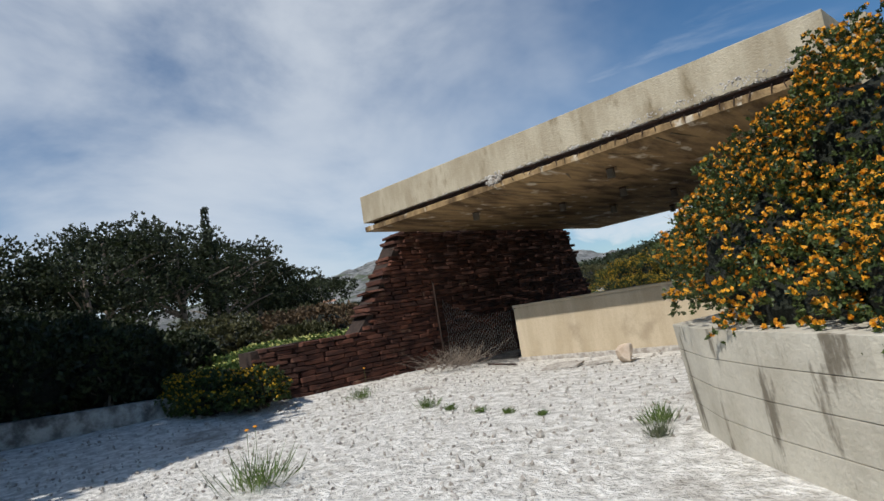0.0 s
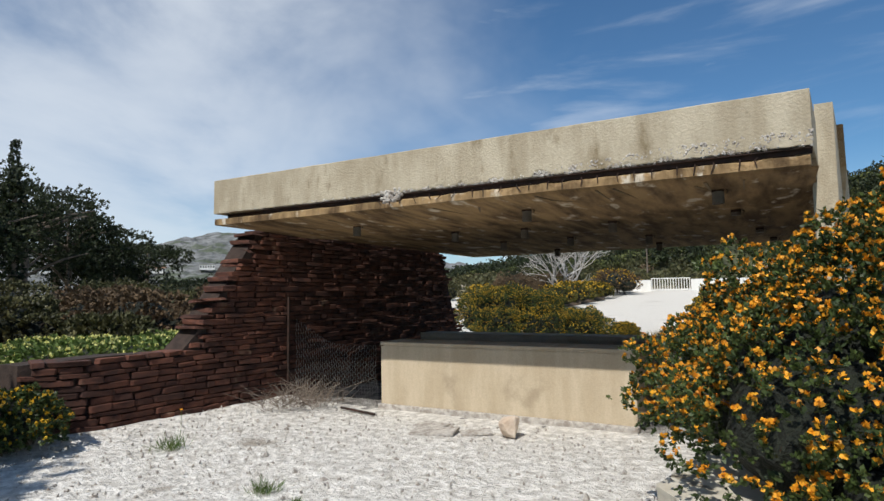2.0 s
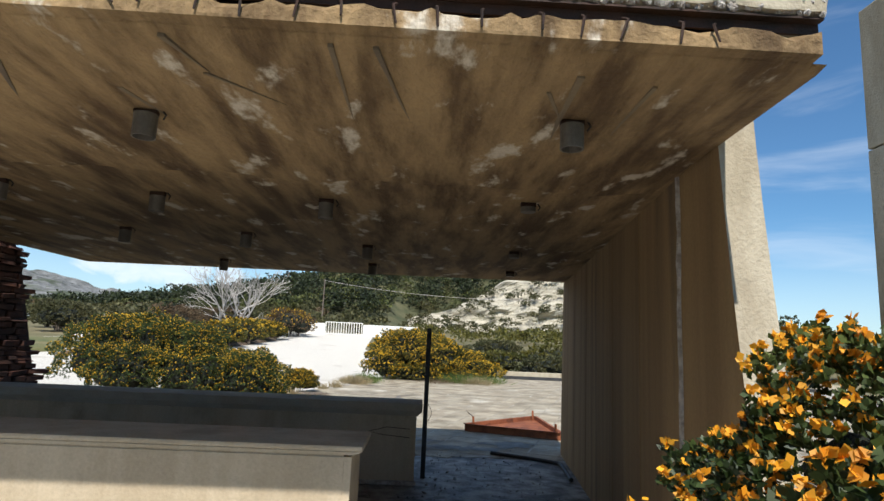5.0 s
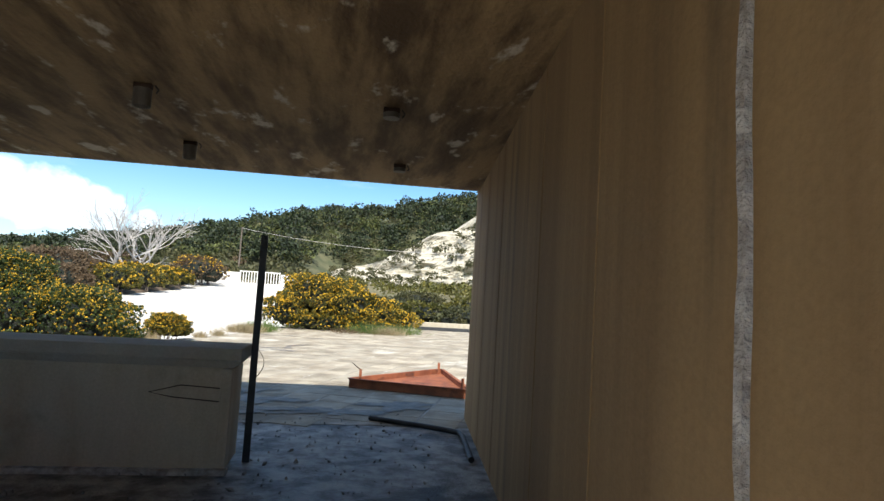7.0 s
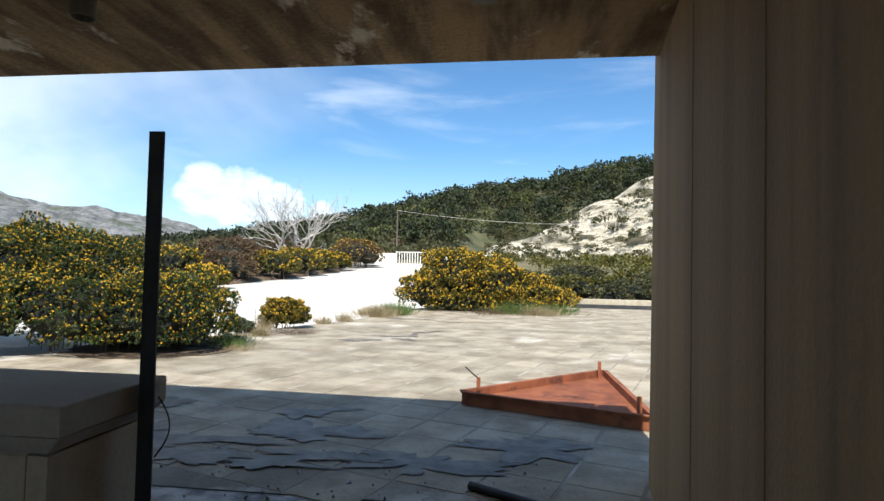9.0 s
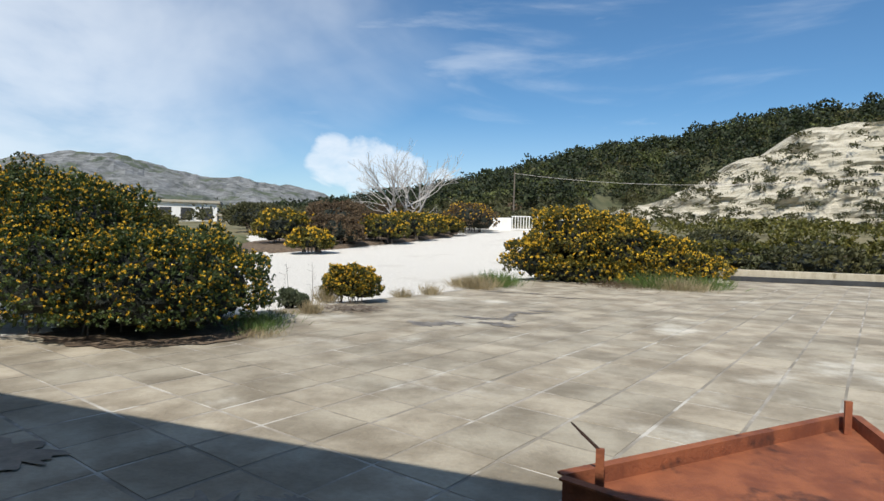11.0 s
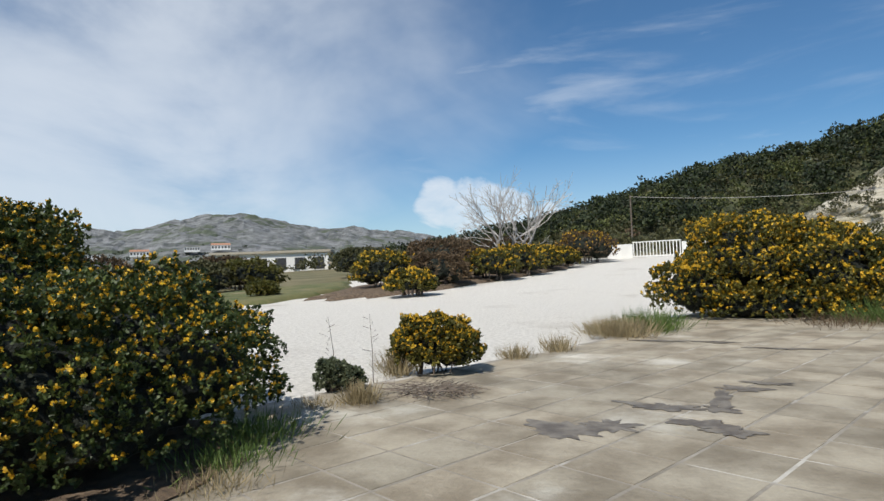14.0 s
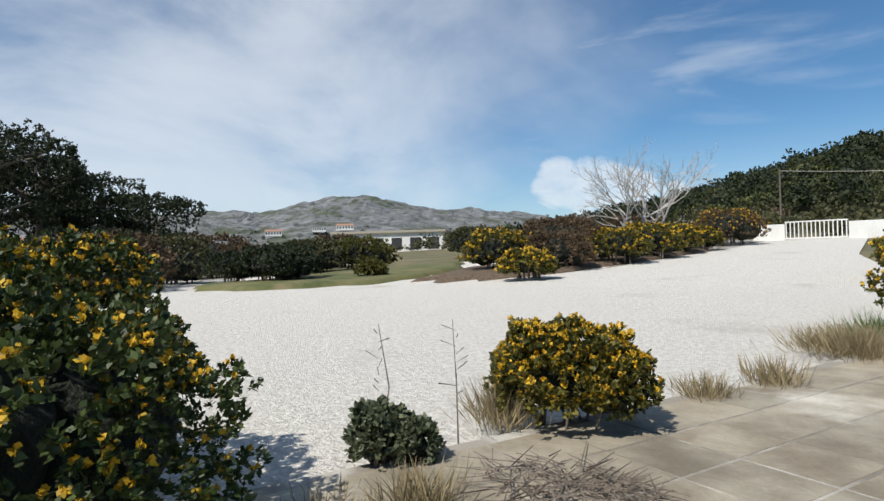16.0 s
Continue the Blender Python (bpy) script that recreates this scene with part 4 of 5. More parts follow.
for i in range(-40, 50):
    for j in range(-12, 75):
        px, py = i * TW, 8 + j * TL
        x, y = ca * px - sa * py, sa * px + ca * py
        x, y = x - 3.04, y + 0.55
        if not inside(x, y, PAVED):
            continue
        top = 0.0045 + g.uniform(0, 0.003)
        m = Matrix.LocRotScale((x, y, -0.03), Euler((g.normal(0, 0.0015), g.normal(0, 0.0015), AX + g.normal(0, 0.004))), (TW - g.uniform(0.010, 0.024), TL - g.uniform(0.010, 0.024), 0.03 + top))
        if singles < 300 and -1.6 < x < 3.2 and 14.5 < y < 22.5:
            singles += 1
            ob = new("paving_slab", me_tile)
            ob.parent = paving
            ob.matrix_local = m
        else:
            base = len(tiles_v)
            tiles_v += [tuple(m @ v.co) for v in me_tile.vertices]
            tiles_f += [tuple(base + k for k in p.vertices) for p in me_tile.polygons]
tagged(obj("slab_field", tiles_v, tiles_f, PAVING, paving), kind="stuff")

# damp stains lying on the slabs
g = rng(52)
level = 0.0085
for cx, cy, rx, ry in ((0.36, 19.3, 0.22, 0.17), (0.62, 19.5, 0.16, 0.14), (0.84, 20.15, 0.24, 0.12), (1.22, 20.6, 0.07, 0.34), (1.22, 20.2, 0.12, 0.1), (1.16, 19.75, 0.2, 0.1), (1.32, 19.62, 0.14, 0.1), (1.34, 21.0, 0.16, 0.1), (1.5, 21.3, 0.16, 0.06), (0.3, 24.1, 0.35, 0.1), (0.95, 24.1, 0.3, 0.1), (1.7, 23.6, 0.35, 0.07), (0.4, 13.2, 0.5, 0.2), (1.5, 13.6, 0.4, 0.25), (2.4, 13.0, 0.5, 0.2), (3.2, 13.5, 0.4, 0.25), (0.9, 12.9, 0.4, 0.12), (-0.6, 13.4, 0.4, 0.2)) + tuple((g.uniform(-1.5, 4.0), g.uniform(12.5, 14.4), g.uniform(0.08, 0.35), g.uniform(0.06, 0.2)) for k in range(9)):
    n = 60
    ring = []
    level += 0.0004
    for k in range(n):
        a = k * 2 * math.pi / n
        s = 1 + 0.9 * noise.fractal(Vector((math.cos(a) * 2.4 + cx * 3, math.sin(a) * 1.8, cy)), 1.0, 2.0, 4)
        ring.append((cx + rx * s * math.cos(a), cy + ry * s * math.sin(a), level))
    ring.append((cx, cy, level))
    tagged(obj("damp_stain", ring, [(k, (k + 1) % n, n) for k in range(n)], STAIN), "dark damp stain dried on the paving", "stain", "paving stains", "structure")

# ---- rusty steel tray, pipe ----
tray = empty("rusty_tray", "triangular rust-red steel tray lying on the paving", "steel tray")
A, B, C = (2.60, 14.75), (4.16, 14.12), (4.14, 16.30)
mid = ((A[0] + B[0] + C[0]) / 3, (A[1] + B[1] + C[1]) / 3)
bm = bmesh.new()
slab(bm, [(*p, 0.055) for p in (A, B, C)], [(*p, 0.065) for p in (A, B, C)])
part("base_plate", bm, RUST, tray)
for p, q2 in ((A, B), (B, C), (C, A)):
    bm = bmesh.new()
    d = (Vector(q2) - Vector(p)).normalized()
    nrm = Vector((d.y, -d.x)) * 0.012
    pi, qi = Vector(p) + Vector((-nrm.x, -nrm.y)) * 0, Vector(q2)
    slab(bm, [(pi.x, pi.y, 0.012), (qi.x, qi.y, 0.012), (qi.x + nrm.x, qi.y + nrm.y, 0.012), (pi.x + nrm.x, pi.y + nrm.y, 0.012)],
         [(pi.x, pi.y, 0.13), (qi.x, qi.y, 0.13), (qi.x + nrm.x, qi.y + nrm.y, 0.13), (pi.x + nrm.x, pi.y + nrm.y, 0.13)])
    slab(bm, [(pi.x, pi.y, 0.13), (qi.x, qi.y, 0.13), (qi.x + nrm.x * 4, qi.y + nrm.y * 4, 0.13), (pi.x + nrm.x * 4, pi.y + nrm.y * 4, 0.13)],
         [(pi.x, pi.y, 0.14), (qi.x, qi.y, 0.14), (qi.x + nrm.x * 4, qi.y + nrm.y * 4, 0.14), (pi.x + nrm.x * 4, pi.y + nrm.y * 4, 0.14)])
    part("side_web", bm, RUST, tray)
for (x, y), kink in ((lerp(A, mid, 0.14), 1), (lerp(C, mid, 0.14), 0), (lerp(B, mid, 0.12), 0)):
    bm = bmesh.new()
    box(bm, x - 0.018, x + 0.018, y - 0.012, y + 0.012, 0.06, 0.26)
    part("lug", bm, RUST, tray)
    if kink:
        bm = bmesh.new()
        tube(bm, [(x, y, 0.25), (x - 0.08, y + 0.02, 0.31), (x - 0.13, y + 0.03, 0.35)], [0.008, 0.007, 0.004], 5)
        part("bent_nail", bm, RUST_DARK, tray)
pipe = empty("bent_pipe", "black bent steel pipe lying on the floor", "pipe")
bm = bmesh.new()
tube(bm, [(2.80, 12.63, 0.03), (3.3, 12.32, 0.03), (3.54, 12.14, 0.03), (3.63, 12.04, 0.03), (3.64, 11.9, 0.03), (3.55, 11.1, 0.03)], 0.025, 10)
part("pipe_run", bm, BLACK_METAL, pipe)

# ---- rock, boards and litter on the terrace ----


def rock(name, label, at, size, seed, material=ROCK_MAT, group=""):
    g = rng(seed)
    bm = bmesh.new()
    bmesh.ops.create_icosphere(bm, subdivisions=3, radius=1)
    planes = unit(g.normal(0, 1, (11, 3)))
    for v in bm.verts:
        d = v.co.normalized()
        s = min(0.62 / max(0.62, float(np.dot(p, d))) for p in planes)
        v.co = Vector((d.x * s * size[0], d.y * s * size[1], d.z * s * size[2])) * (1 + 0.05 * noise.noise(d * 4))
    lowest = min(v.co.z for v in bm.verts)
    for v in bm.verts:
        v.co.z -= lowest * 0.85
    ob = from_bm(name, bm, material)
    ob.location = at
    return tagged(ob, label, "rock", group)


rock("rock", "pinkish angular limestone rock in front of the low wall", (0.12, 6.62, 0.0), (0.17, 0.13, 0.17), 3)
for k, (x, y, w, d, a, t) in enumerate(((-0.75, 6.45, 0.55, 0.3, 0.2, 0.03), (-0.95, 6.75, 0.42, 0.26, -0.3, 0.02), (-0.28, 6.62, 0.35, 0.2, 0.6, 0.03))):
    bm = bmesh.new()
    box(bm, -w / 2, w / 2, -d / 2, d / 2, 0, t, 0.006)
    ob = tagged(from_bm("broken_board", bm, SPALL), "grey broken slab fragment on the rubble", "board", "broken boards")
    ob.matrix_world = pose(x, y, 0.012, 3, -3, math.degrees(a))
g = rng(61)
chip_v, chip_f = [], []
for k in range(2600):
    x, y = g.uniform(-5.2, 2.2), g.uniform(0.4, 7.2)
    s = g.uniform(0.006, 0.022) * (1.8 if g.random() < 0.04 else 1)
    m = Matrix.LocRotScale((x, y, 0.012 + 0.16 * smooth01((-3.0 - x) / 2.5)), Euler(g.uniform(0, 3, 3)), (s * 1.4, s, s * 0.6))
    base = len(chip_v)
    chip_v += [tuple(m @ Vector(p)) for p in ((1, 0, 0), (-1, 0, 0), (0, 1, 0), (0, -1, 0), (0, 0, 1), (0, 0, -1))]
    chip_f += [tuple(base + i for i in f) for f in ((0, 2, 4), (2, 1, 4), (1, 3, 4), (3, 0, 4), (2, 0, 5), (1, 2, 5), (3, 1, 5), (0, 3, 5))]
tagged(obj("stone_chips", chip_v, chip_f, SPALL), "loose pale stone chips over the terrace", "stone chips", kind="stuff")

chip_v, chip_f = [], []
for k in range(1500):
    x, y = g.uniform(-3.6, 3.3), g.uniform(7.4, 13.2)
    s = g.uniform(0.004, 0.014) * (2.0 if g.random() < 0.05 else 1)
    m = Matrix.LocRotScale((x, y, 0.006), Euler(g.uniform(0, 3, 3)), (s * 1.4, s, s * 0.6))
    base = len(chip_v)
    chip_v += [tuple(m @ Vector(p)) for p in ((1, 0, 0), (-1, 0, 0), (0, 1, 0), (0, -1, 0), (0, 0, 1), (0, 0, -1))]
    chip_f += [tuple(base + i for i in f) for f in ((0, 2, 4), (2, 1, 4), (1, 3, 4), (3, 0, 4), (2, 0, 5), (1, 2, 5), (3, 1, 5), (0, 3, 5))]
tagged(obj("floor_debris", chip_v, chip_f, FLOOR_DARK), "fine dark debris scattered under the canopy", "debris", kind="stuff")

bm = bmesh.new()
tube(bm, [(-2.6, 7.05, 0.05), (-1.95, 6.95, 0.03)], 0.018, 6)
stick = empty("fallen_pole", "short dark pole lying at the foot of the wall", "pole")
part("shaft", bm, RUST_DARK, stick)
for x, y, sd in ((-3.35, 6.6, 1), (-2.95, 7.0, 2), (-3.6, 7.3, 3)):
    heap = empty("brush_heap", "heap of dry grey twigs at the foot of the stone wall", "dry brush", "brush heaps", at=(x, y, 0.05))
    g = rng(70 + sd)
    bm = bmesh.new()
    for k in range(70):
        a, r = g.uniform(0, 6.28), g.uniform(0.05, 0.35)
        p = Vector((math.cos(a) * r, math.sin(a) * r, g.uniform(0, 0.1)))
        q3 = p + Vector((g.normal(0, 0.25), g.normal(0, 0.25), g.uniform(0.02, 0.35)))
        tube(bm, [p, (p + q3) / 2 + Vector(g.normal(0, 0.04, 3)), q3], [0.006, 0.004, 0.002], 3)
    tagged(part("brushwood", bm, BARK, heap), kind="stuff")

# weeds on the terrace
for k, (x, y, h, m) in enumerate(((-2.88, 4.55, 0.22, GRASS), (-0.95, 4.01, 0.16, GRASS), (1.95, 3.5, 0.19, GRASS), (-0.1, 1.5, 0.34, GRASS), (-0.5, 3.9, 0.09, GRASS), (0.0, 3.8, 0.08, GRASS), (0.4, 3.75, 0.09, GRASS), (0.8, 3.7, 0.07, GRASS), (2.1, 3.15, 0.12, LEAF_GREY))):
    tuft("weed", "small green weed growing in a crack", (x, y, 0.0), 70, h, h * 0.28, m, 80 + k, "terrace weeds", "weed", 0.6)
for k, (x, y) in enumerate(((-0.12, 1.52), (-0.05, 1.42), (-2.8, 4.6))):
    st = empty("yellow_daisy", "single thin-stemmed yellow flower", "flower", "yellow daisies", at=(x, y, 0))
    bm = bmesh.new()
    tube(bm, [(0, 0, 0), (0.02, 0, 0.2), (0.0, 0.02, 0.42)], [0.003, 0.002, 0.002], 4)
    part("stem", bm, GRASS, st)
    bm = bmesh.new()
    bmesh.ops.create_icosphere(bm, subdivisions=1, radius=0.018, matrix=Matrix.Translation((0, 0.02, 0.43)) @ Matrix.Diagonal((1, 1, 0.5, 1)))
    part("petals", bm, FLOWER, st)

# ---- garden behind the stone wall, hedges and trees on that side ----
bush("flower_mat", "fresh green carpet with pale yellow flowers behind the stone wall", (-6.3, 6.2, 0.55), [(0, 0, 0.1, 1.5, 1.7, 0.32), (-1.4, -0.3, 0.1, 1.2, 1.3, 0.28), (-0.6, 1.6, 0.1, 1.2, 1.2, 0.3), (-2.6, 0.6, 0.05, 1.4, 1.3, 0.3)], 1700, 0.08, GRASS, 0.30, 0.04, FLOWER_PALE, 91, per=8, category="flowers", twigs=4)
bm = bmesh.new()
slab(bm, [(-4.65, 2.2, -0.2), (-4.6, 9.5, -0.2), (-16, 14, -0.2), (-16, 2.2, -0.2)], [(-4.65, 4.2, 0.5), (-4.6, 9.5, 0.6), (-16, 14, 0.8), (-16, 4.2, 0.8)])
tagged(from_bm("garden_bank", bm, SOIL), "raised soil bank retained by the stone wall", "soil bank", kind="structure")
for k, (x, y, s, m) in enumerate(((-11, 9.5, 1.3, LEAF_BROWN), (-13, 7.5, 1.2, LEAF_OLIVE), (-9.5, 11.5, 1.1, LEAF_BROWN), (-14.5, 11, 1.5, LEAF_BROWN), (-17, 9, 1.7, LEAF_OLIVE), (-10.5, 14, 1.3, LEAF_OLIVE), (-13.5, 15, 1.6, LEAF_BROWN), (-19, 14, 1.8, LEAF_OLIVE), (-9.0, 7.6, 0.8, LEAF_OLIVE), (-16, 5.2, 1.5, LEAF_OLIVE))):
    bush("scrub_bush", "tangled brown and olive scrub bush behind the garden wall", (x, y, 0.45), [(0, 0, s * 0.5, s, s, s * 0.55), (s * 0.5, 0.2, s * 0.35, s * 0.7, s * 0.7, s * 0.4), (-s * 0.5, -0.2, s * 0.4, s * 0.7, s * 0.7, s * 0.45)], 700, 0.11, m, 0, seed=100 + k, group="garden scrub", per=9, twigs=26)
for k, (x, y, s) in enumerate(((-4.2, 3.62, 0.55), (-5.3, 3.3, 0.6), (-4.75, 3.3, 0.55))):
    bush("golden_shrub", "low dark shrub with golden flowers against the stone wall", (x, y, 0.04), [(0, 0, s * 0.55, s, s * 0.9, s * 0.6), (s * 0.3, -s * 0.3, s * 0.4, s * 0.6, s * 0.6, s * 0.45)], 750, 0.045, LEAF, 0.35, 0.025, FLOWER_FAR, 120 + k, "wall shrubs", 11)
edge_wall = empty("wall_terrace_edge", "low concrete wall along the terrace edge, its shade put into the colour", "low wall", kind="structure")
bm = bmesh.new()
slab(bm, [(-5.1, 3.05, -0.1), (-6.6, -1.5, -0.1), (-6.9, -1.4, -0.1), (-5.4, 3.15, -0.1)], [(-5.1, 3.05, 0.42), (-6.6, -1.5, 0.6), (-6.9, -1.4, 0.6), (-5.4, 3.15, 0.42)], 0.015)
# dark floor concrete stands in for the shade lying on this wall
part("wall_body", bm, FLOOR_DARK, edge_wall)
# the tall ones from y -2 to -5 are unseen, added for shade
for k, (x, y, s, h) in enumerate(((-6.6, 2.5, 0.9, 1.3), (-7.1, 1.2, 1.0, 1.6), (-7.6, -0.3, 1.1, 2.0), (-7.3, -2.0, 1.2, 2.4), (-5.6, -3.2, 1.4, 3.0), (-4.2, -3.6, 1.3, 2.8), (-6.4, -5.0, 1.6, 3.6), (-8.3, 2.6, 1.2, 1.5), (-10.5, 1.6, 1.5, 2.0), (-12.5, 0.6, 1.8, 2.2), (-11.5, 3.6, 1.6, 1.9), (-14.2, 3.0, 1.9, 2.4), (-9.6, 4.3, 1.2, 1.3), (-10.2, -0.6, 1.2, 1.5), (-12.6, -2.6, 1.8, 2.2))):
    bush("dark_hedge_bush", "large dark evergreen bush along the terrace edge", (x, y, 0.2), [(0, 0, h * 0.5, s, s, h * 0.55), (s * 0.5, 0.3, h * 0.4, s * 0.65, s * 0.65, h * 0.45), (-s * 0.4, -0.3, h * 0.55, s * 0.7, s * 0.7, h * 0.5)], 900, 0.10, LEAF_PINE, 0, seed=140 + k, group="terrace hedge", per=10)


def pine(at, height, spread, seed, material=LEAF_PINE, label="broad dark pine tree with a dense rounded crown", name="pine_tree", slim=False, leaf=0.42, tips=900):
    g = rng(seed)
    root = empty(name, label, "tree", "dark trees", at=at)
    bm = bmesh.new()
    tube(bm, [(0, 0, -0.3), (g.normal(0, 0.2), g.normal(0, 0.2), height * 0.4), (0, 0, height * 0.85)], [height * 0.03, height * 0.022, height * 0.008], 7)
    for k in range(7):
        a, z = g.uniform(0, 6.28), height * g.uniform(0.25, 0.6)
        tube(bm, [(0, 0, z), (math.cos(a) * spread * 0.5, math.sin(a) * spread * 0.5, z + height * 0.12), (math.cos(a) * spread * 0.8, math.sin(a) * spread * 0.8, z + height * 0.16)], [height * 0.012, height * 0.008, height * 0.003], 5)
    part("trunk", bm, BARK, root)
    if slim:
        lobes = [(0, 0, height * f, spread * w, spread * w, height * 0.2) for f, w in ((0.25, 0.9), (0.45, 1.0), (0.65, 0.8), (0.82, 0.45))]
    else:
        lobes = [(0, 0, height * 0.62, spread * 0.75, spread * 0.75, height * 0.3)]
        for k in range(9):
            a = g.uniform(0, 6.28)
            lobes.append((math.cos(a) * spread * 0.6, math.sin(a) * spread * 0.6, height * g.uniform(0.3, 0.8), spread * g.uniform(0.3, 0.5), spread * g.uniform(0.3, 0.5), height * g.uniform(0.12, 0.2)))
    p, d = crown_points(g, lobes, tips, 0.2)
    quads("crown", *blades(g, p, unit(d + np.array((0, 0, 0.4))), 6, leaf, leaf * 0.32, 0.8), material, root)
    return root


for k, (x, y, h, s) in enumerate(((-46, 6, 10.5, 6), (-44, 12, 9.0, 5.5), (-49, 15, 12, 7), (-52, 22, 12.5, 7), (-56, 28, 12.0, 7), (-60, 34, 10.5, 6), (-62, 40, 9.5, 6), (-66, 47, 8.5, 5.5), (-55, 18, 12, 6), (-42, 4, 7, 5), (-66, 36, 13, 5))):
    pine((x, y, 0), h * 1.14, s, 160 + k, leaf=0.27, tips=2400)
# unseen trees, added only to cast shade over the terrace's left side
for k, (x, y) in enumerate(((-7.6, -2.5), (-4.9, -2.7), (-10.5, -2.2), (-6.3, -4.2))):
    pine((x, y, -0.1), 8.0, 2.6, 190 + k, leaf=0.24, tips=3200)
for x, y, h in ((-53.5, 26, 15), (-41, 1.5, 10.5), (-43.5, -1, 9.5), (-62, 37.5, 12)):
    pine((x, y, 0), h, 0.9, 180 + int(h), slim=True, name="cypress_tree", label="slim dark cypress standing above the pines", leaf=0.3)

# ---- bushes round the paving and yard ----
bush("golden_bush", "tall dense bush with golden flowers at the paving edge", (-2.68, 17.55, 0.0),
     [(-0.75, -0.1, 0.9, 0.95, 0.9, 0.84), (-1.5, 0.0, 1.02, 1.0, 1.0, 0.86), (0.7, 0.35, 0.5, 0.7, 0.75, 0.6), (0.6, -0.5, 0.5, 0.85, 0.75, 0.6), (-2.1, 0.1, 1.0, 1.0, 1.0, 0.88), (-0.3, -0.8, 0.6, 0.95, 0.7, 0.65), (0.95, -0.1, 0.3, 0.5, 0.7, 0.36), (-2.8, 0.4, 0.85, 0.95, 1.1, 0.82), (-1.6, -0.9, 0.6, 0.9, 0.65, 0.65), (0.0, -0.2, 0.3, 1.1, 1.0, 0.4), (0.45, 0.9, 0.38, 0.62, 0.6, 0.48), (-0.3, 1.0, 0.58, 0.72, 0.62, 0.6)],
     19000, 0.032, LEAF, 0.38, 0.020, FLOWER_FAR, 201, per=11, twigs=40)
polygon_sheet("leaf_litter", blob(-2.2, 17.5, 1.15, 1.1, 0.3, seed=9), 0.106, SOIL, "brown leaf litter under the golden bush", "litter")
bush("golden_bush", "broad low bush with golden flowers beside the drive", (2.4, 28.6, -0.05),
     [(-1.1, 0, 1.05, 1.25, 1.3, 1.0), (-2.0, -0.5, 0.6, 0.85, 0.9, 0.65), (0.1, 0.1, 0.9, 1.2, 1.3, 0.8), (1.2, 0.2, 0.62, 1.1, 1.2, 0.62), (2.1, 0.5, 0.4, 0.9, 1.0, 0.42), (-0.3, 1.2, 0.85, 1.5, 1.0, 0.85), (-0.9, -0.5, 0.3, 1.4, 0.9, 0.42), (0.8, -0.3, 0.26, 1.3, 0.9, 0.36)],
     8500, 0.06, LEAF_GORSE, 0.40, 0.042, FLOWER_FAR, 202, per=9, twigs=40)
bush("small_golden_shrub", "small rounded shrub with golden flowers growing at the paving edge", (-1.60, 21.0, -0.04),
     [(0, 0, 0.34, 0.42, 0.42, 0.32), (0.22, 0.05, 0.28, 0.3, 0.3, 0.26), (-0.22, 0.02, 0.3, 0.28, 0.28, 0.26)], 1500, 0.036, LEAF_GORSE, 0.45, 0.024, FLOWER_FAR, 203, per=11)
bush("grey_herb", "grey-green lavender-like herb at the paving edge", (-2.05, 19.85, -0.04), [(0, 0, 0.14, 0.14, 0.15, 0.19), (0.14, 0.1, 0.11, 0.13, 0.13, 0.14)], 420, 0.04, LEAF_GREY, 0, seed=204, per=9)
for k, (x, y, h, n, sp, m) in enumerate(((-1.45, 19.5, 0.26, 190, 0.06, STRAW), (-1.75, 19.3, 0.12, 120, 0.10, STRAW), (-1.9, 20.75, 0.36, 200, 0.08, STRAW), (-1.12, 22.15, 0.24, 150, 0.08, STRAW), (-0.82, 22.85, 0.28, 160, 0.09, STRAW), (-0.35, 24.6, 0.38, 520, 0.2, STRAW), (-0.1, 25.4, 0.45, 520, 0.22, GRASS), (-0.6, 24.9, 0.34, 400, 0.18, STRAW), (4.0, 26.9, 0.4, 420, 0.28, STRAW), (3.4, 27.2, 0.5, 420, 0.32, GRASS), (4.5, 27.5, 0.45, 300, 0.3, GRASS), (2.6, 26.6, 0.3, 200, 0.3, LEAF_BROWN), (-1.45, 18.35, 0.2, 240, 0.16, GRASS), (-1.2, 17.9, 0.16, 200, 0.14, GRASS), (-0.95, 17.6, 0.12, 120, 0.12, STRAW))):
    tuft("grass_tuft", "dry straw-coloured grass tuft at the paving edge" if m is STRAW else "green grass tuft at the paving edge", (x, y, 0.0 if y < 18.6 else -0.03), n, h, sp, m, 210 + k, "edge grass")
for k, (x, y) in enumerate(((-1.93, 20.35), (-2.2, 20.0))):
    st = empty("dry_stalk", "tall thin dry plant stalk with seed heads", "dry plant", "dry stalks", at=(x, y, -0.04))
    g = rng(230 + k)
    bm = bmesh.new()
    tube(bm, [(0, 0, 0), (g.normal(0, 0.03), g.normal(0, 0.03), 0.35), (g.normal(0, 0.04), 0, 0.72)], [0.006, 0.004, 0.002], 4)
    for j in range(9):
        z = 0.3 + 0.045 * j
        tube(bm, [(0, 0, z), (g.normal(0, 0.05), g.normal(0, 0.05), z + 0.03)], [0.0015, 0.0035], 4)
    part("stalk", bm, BARK, st)
mat_heap = empty("dead_grass_mat", "flat mat of dead brown twigs on the paving", "dry brush", at=(-1.05, 20.0, 0.012))
g = rng(240)
bm = bmesh.new()
for k in range(240):
    a, r = g.uniform(0, 6.28), 0.42 * math.sqrt(g.random())
    p = Vector((math.cos(a) * r, math.sin(a) * r * 0.7, g.uniform(0, 0.06)))
    q4 = p + Vector((g.normal(0, 0.12), g.normal(0, 0.12), g.uniform(-0.02, 0.05)))
    q4.z = max(0.0, q4.z)
    tube(bm, [p, q4], [0.004, 0.002], 3)
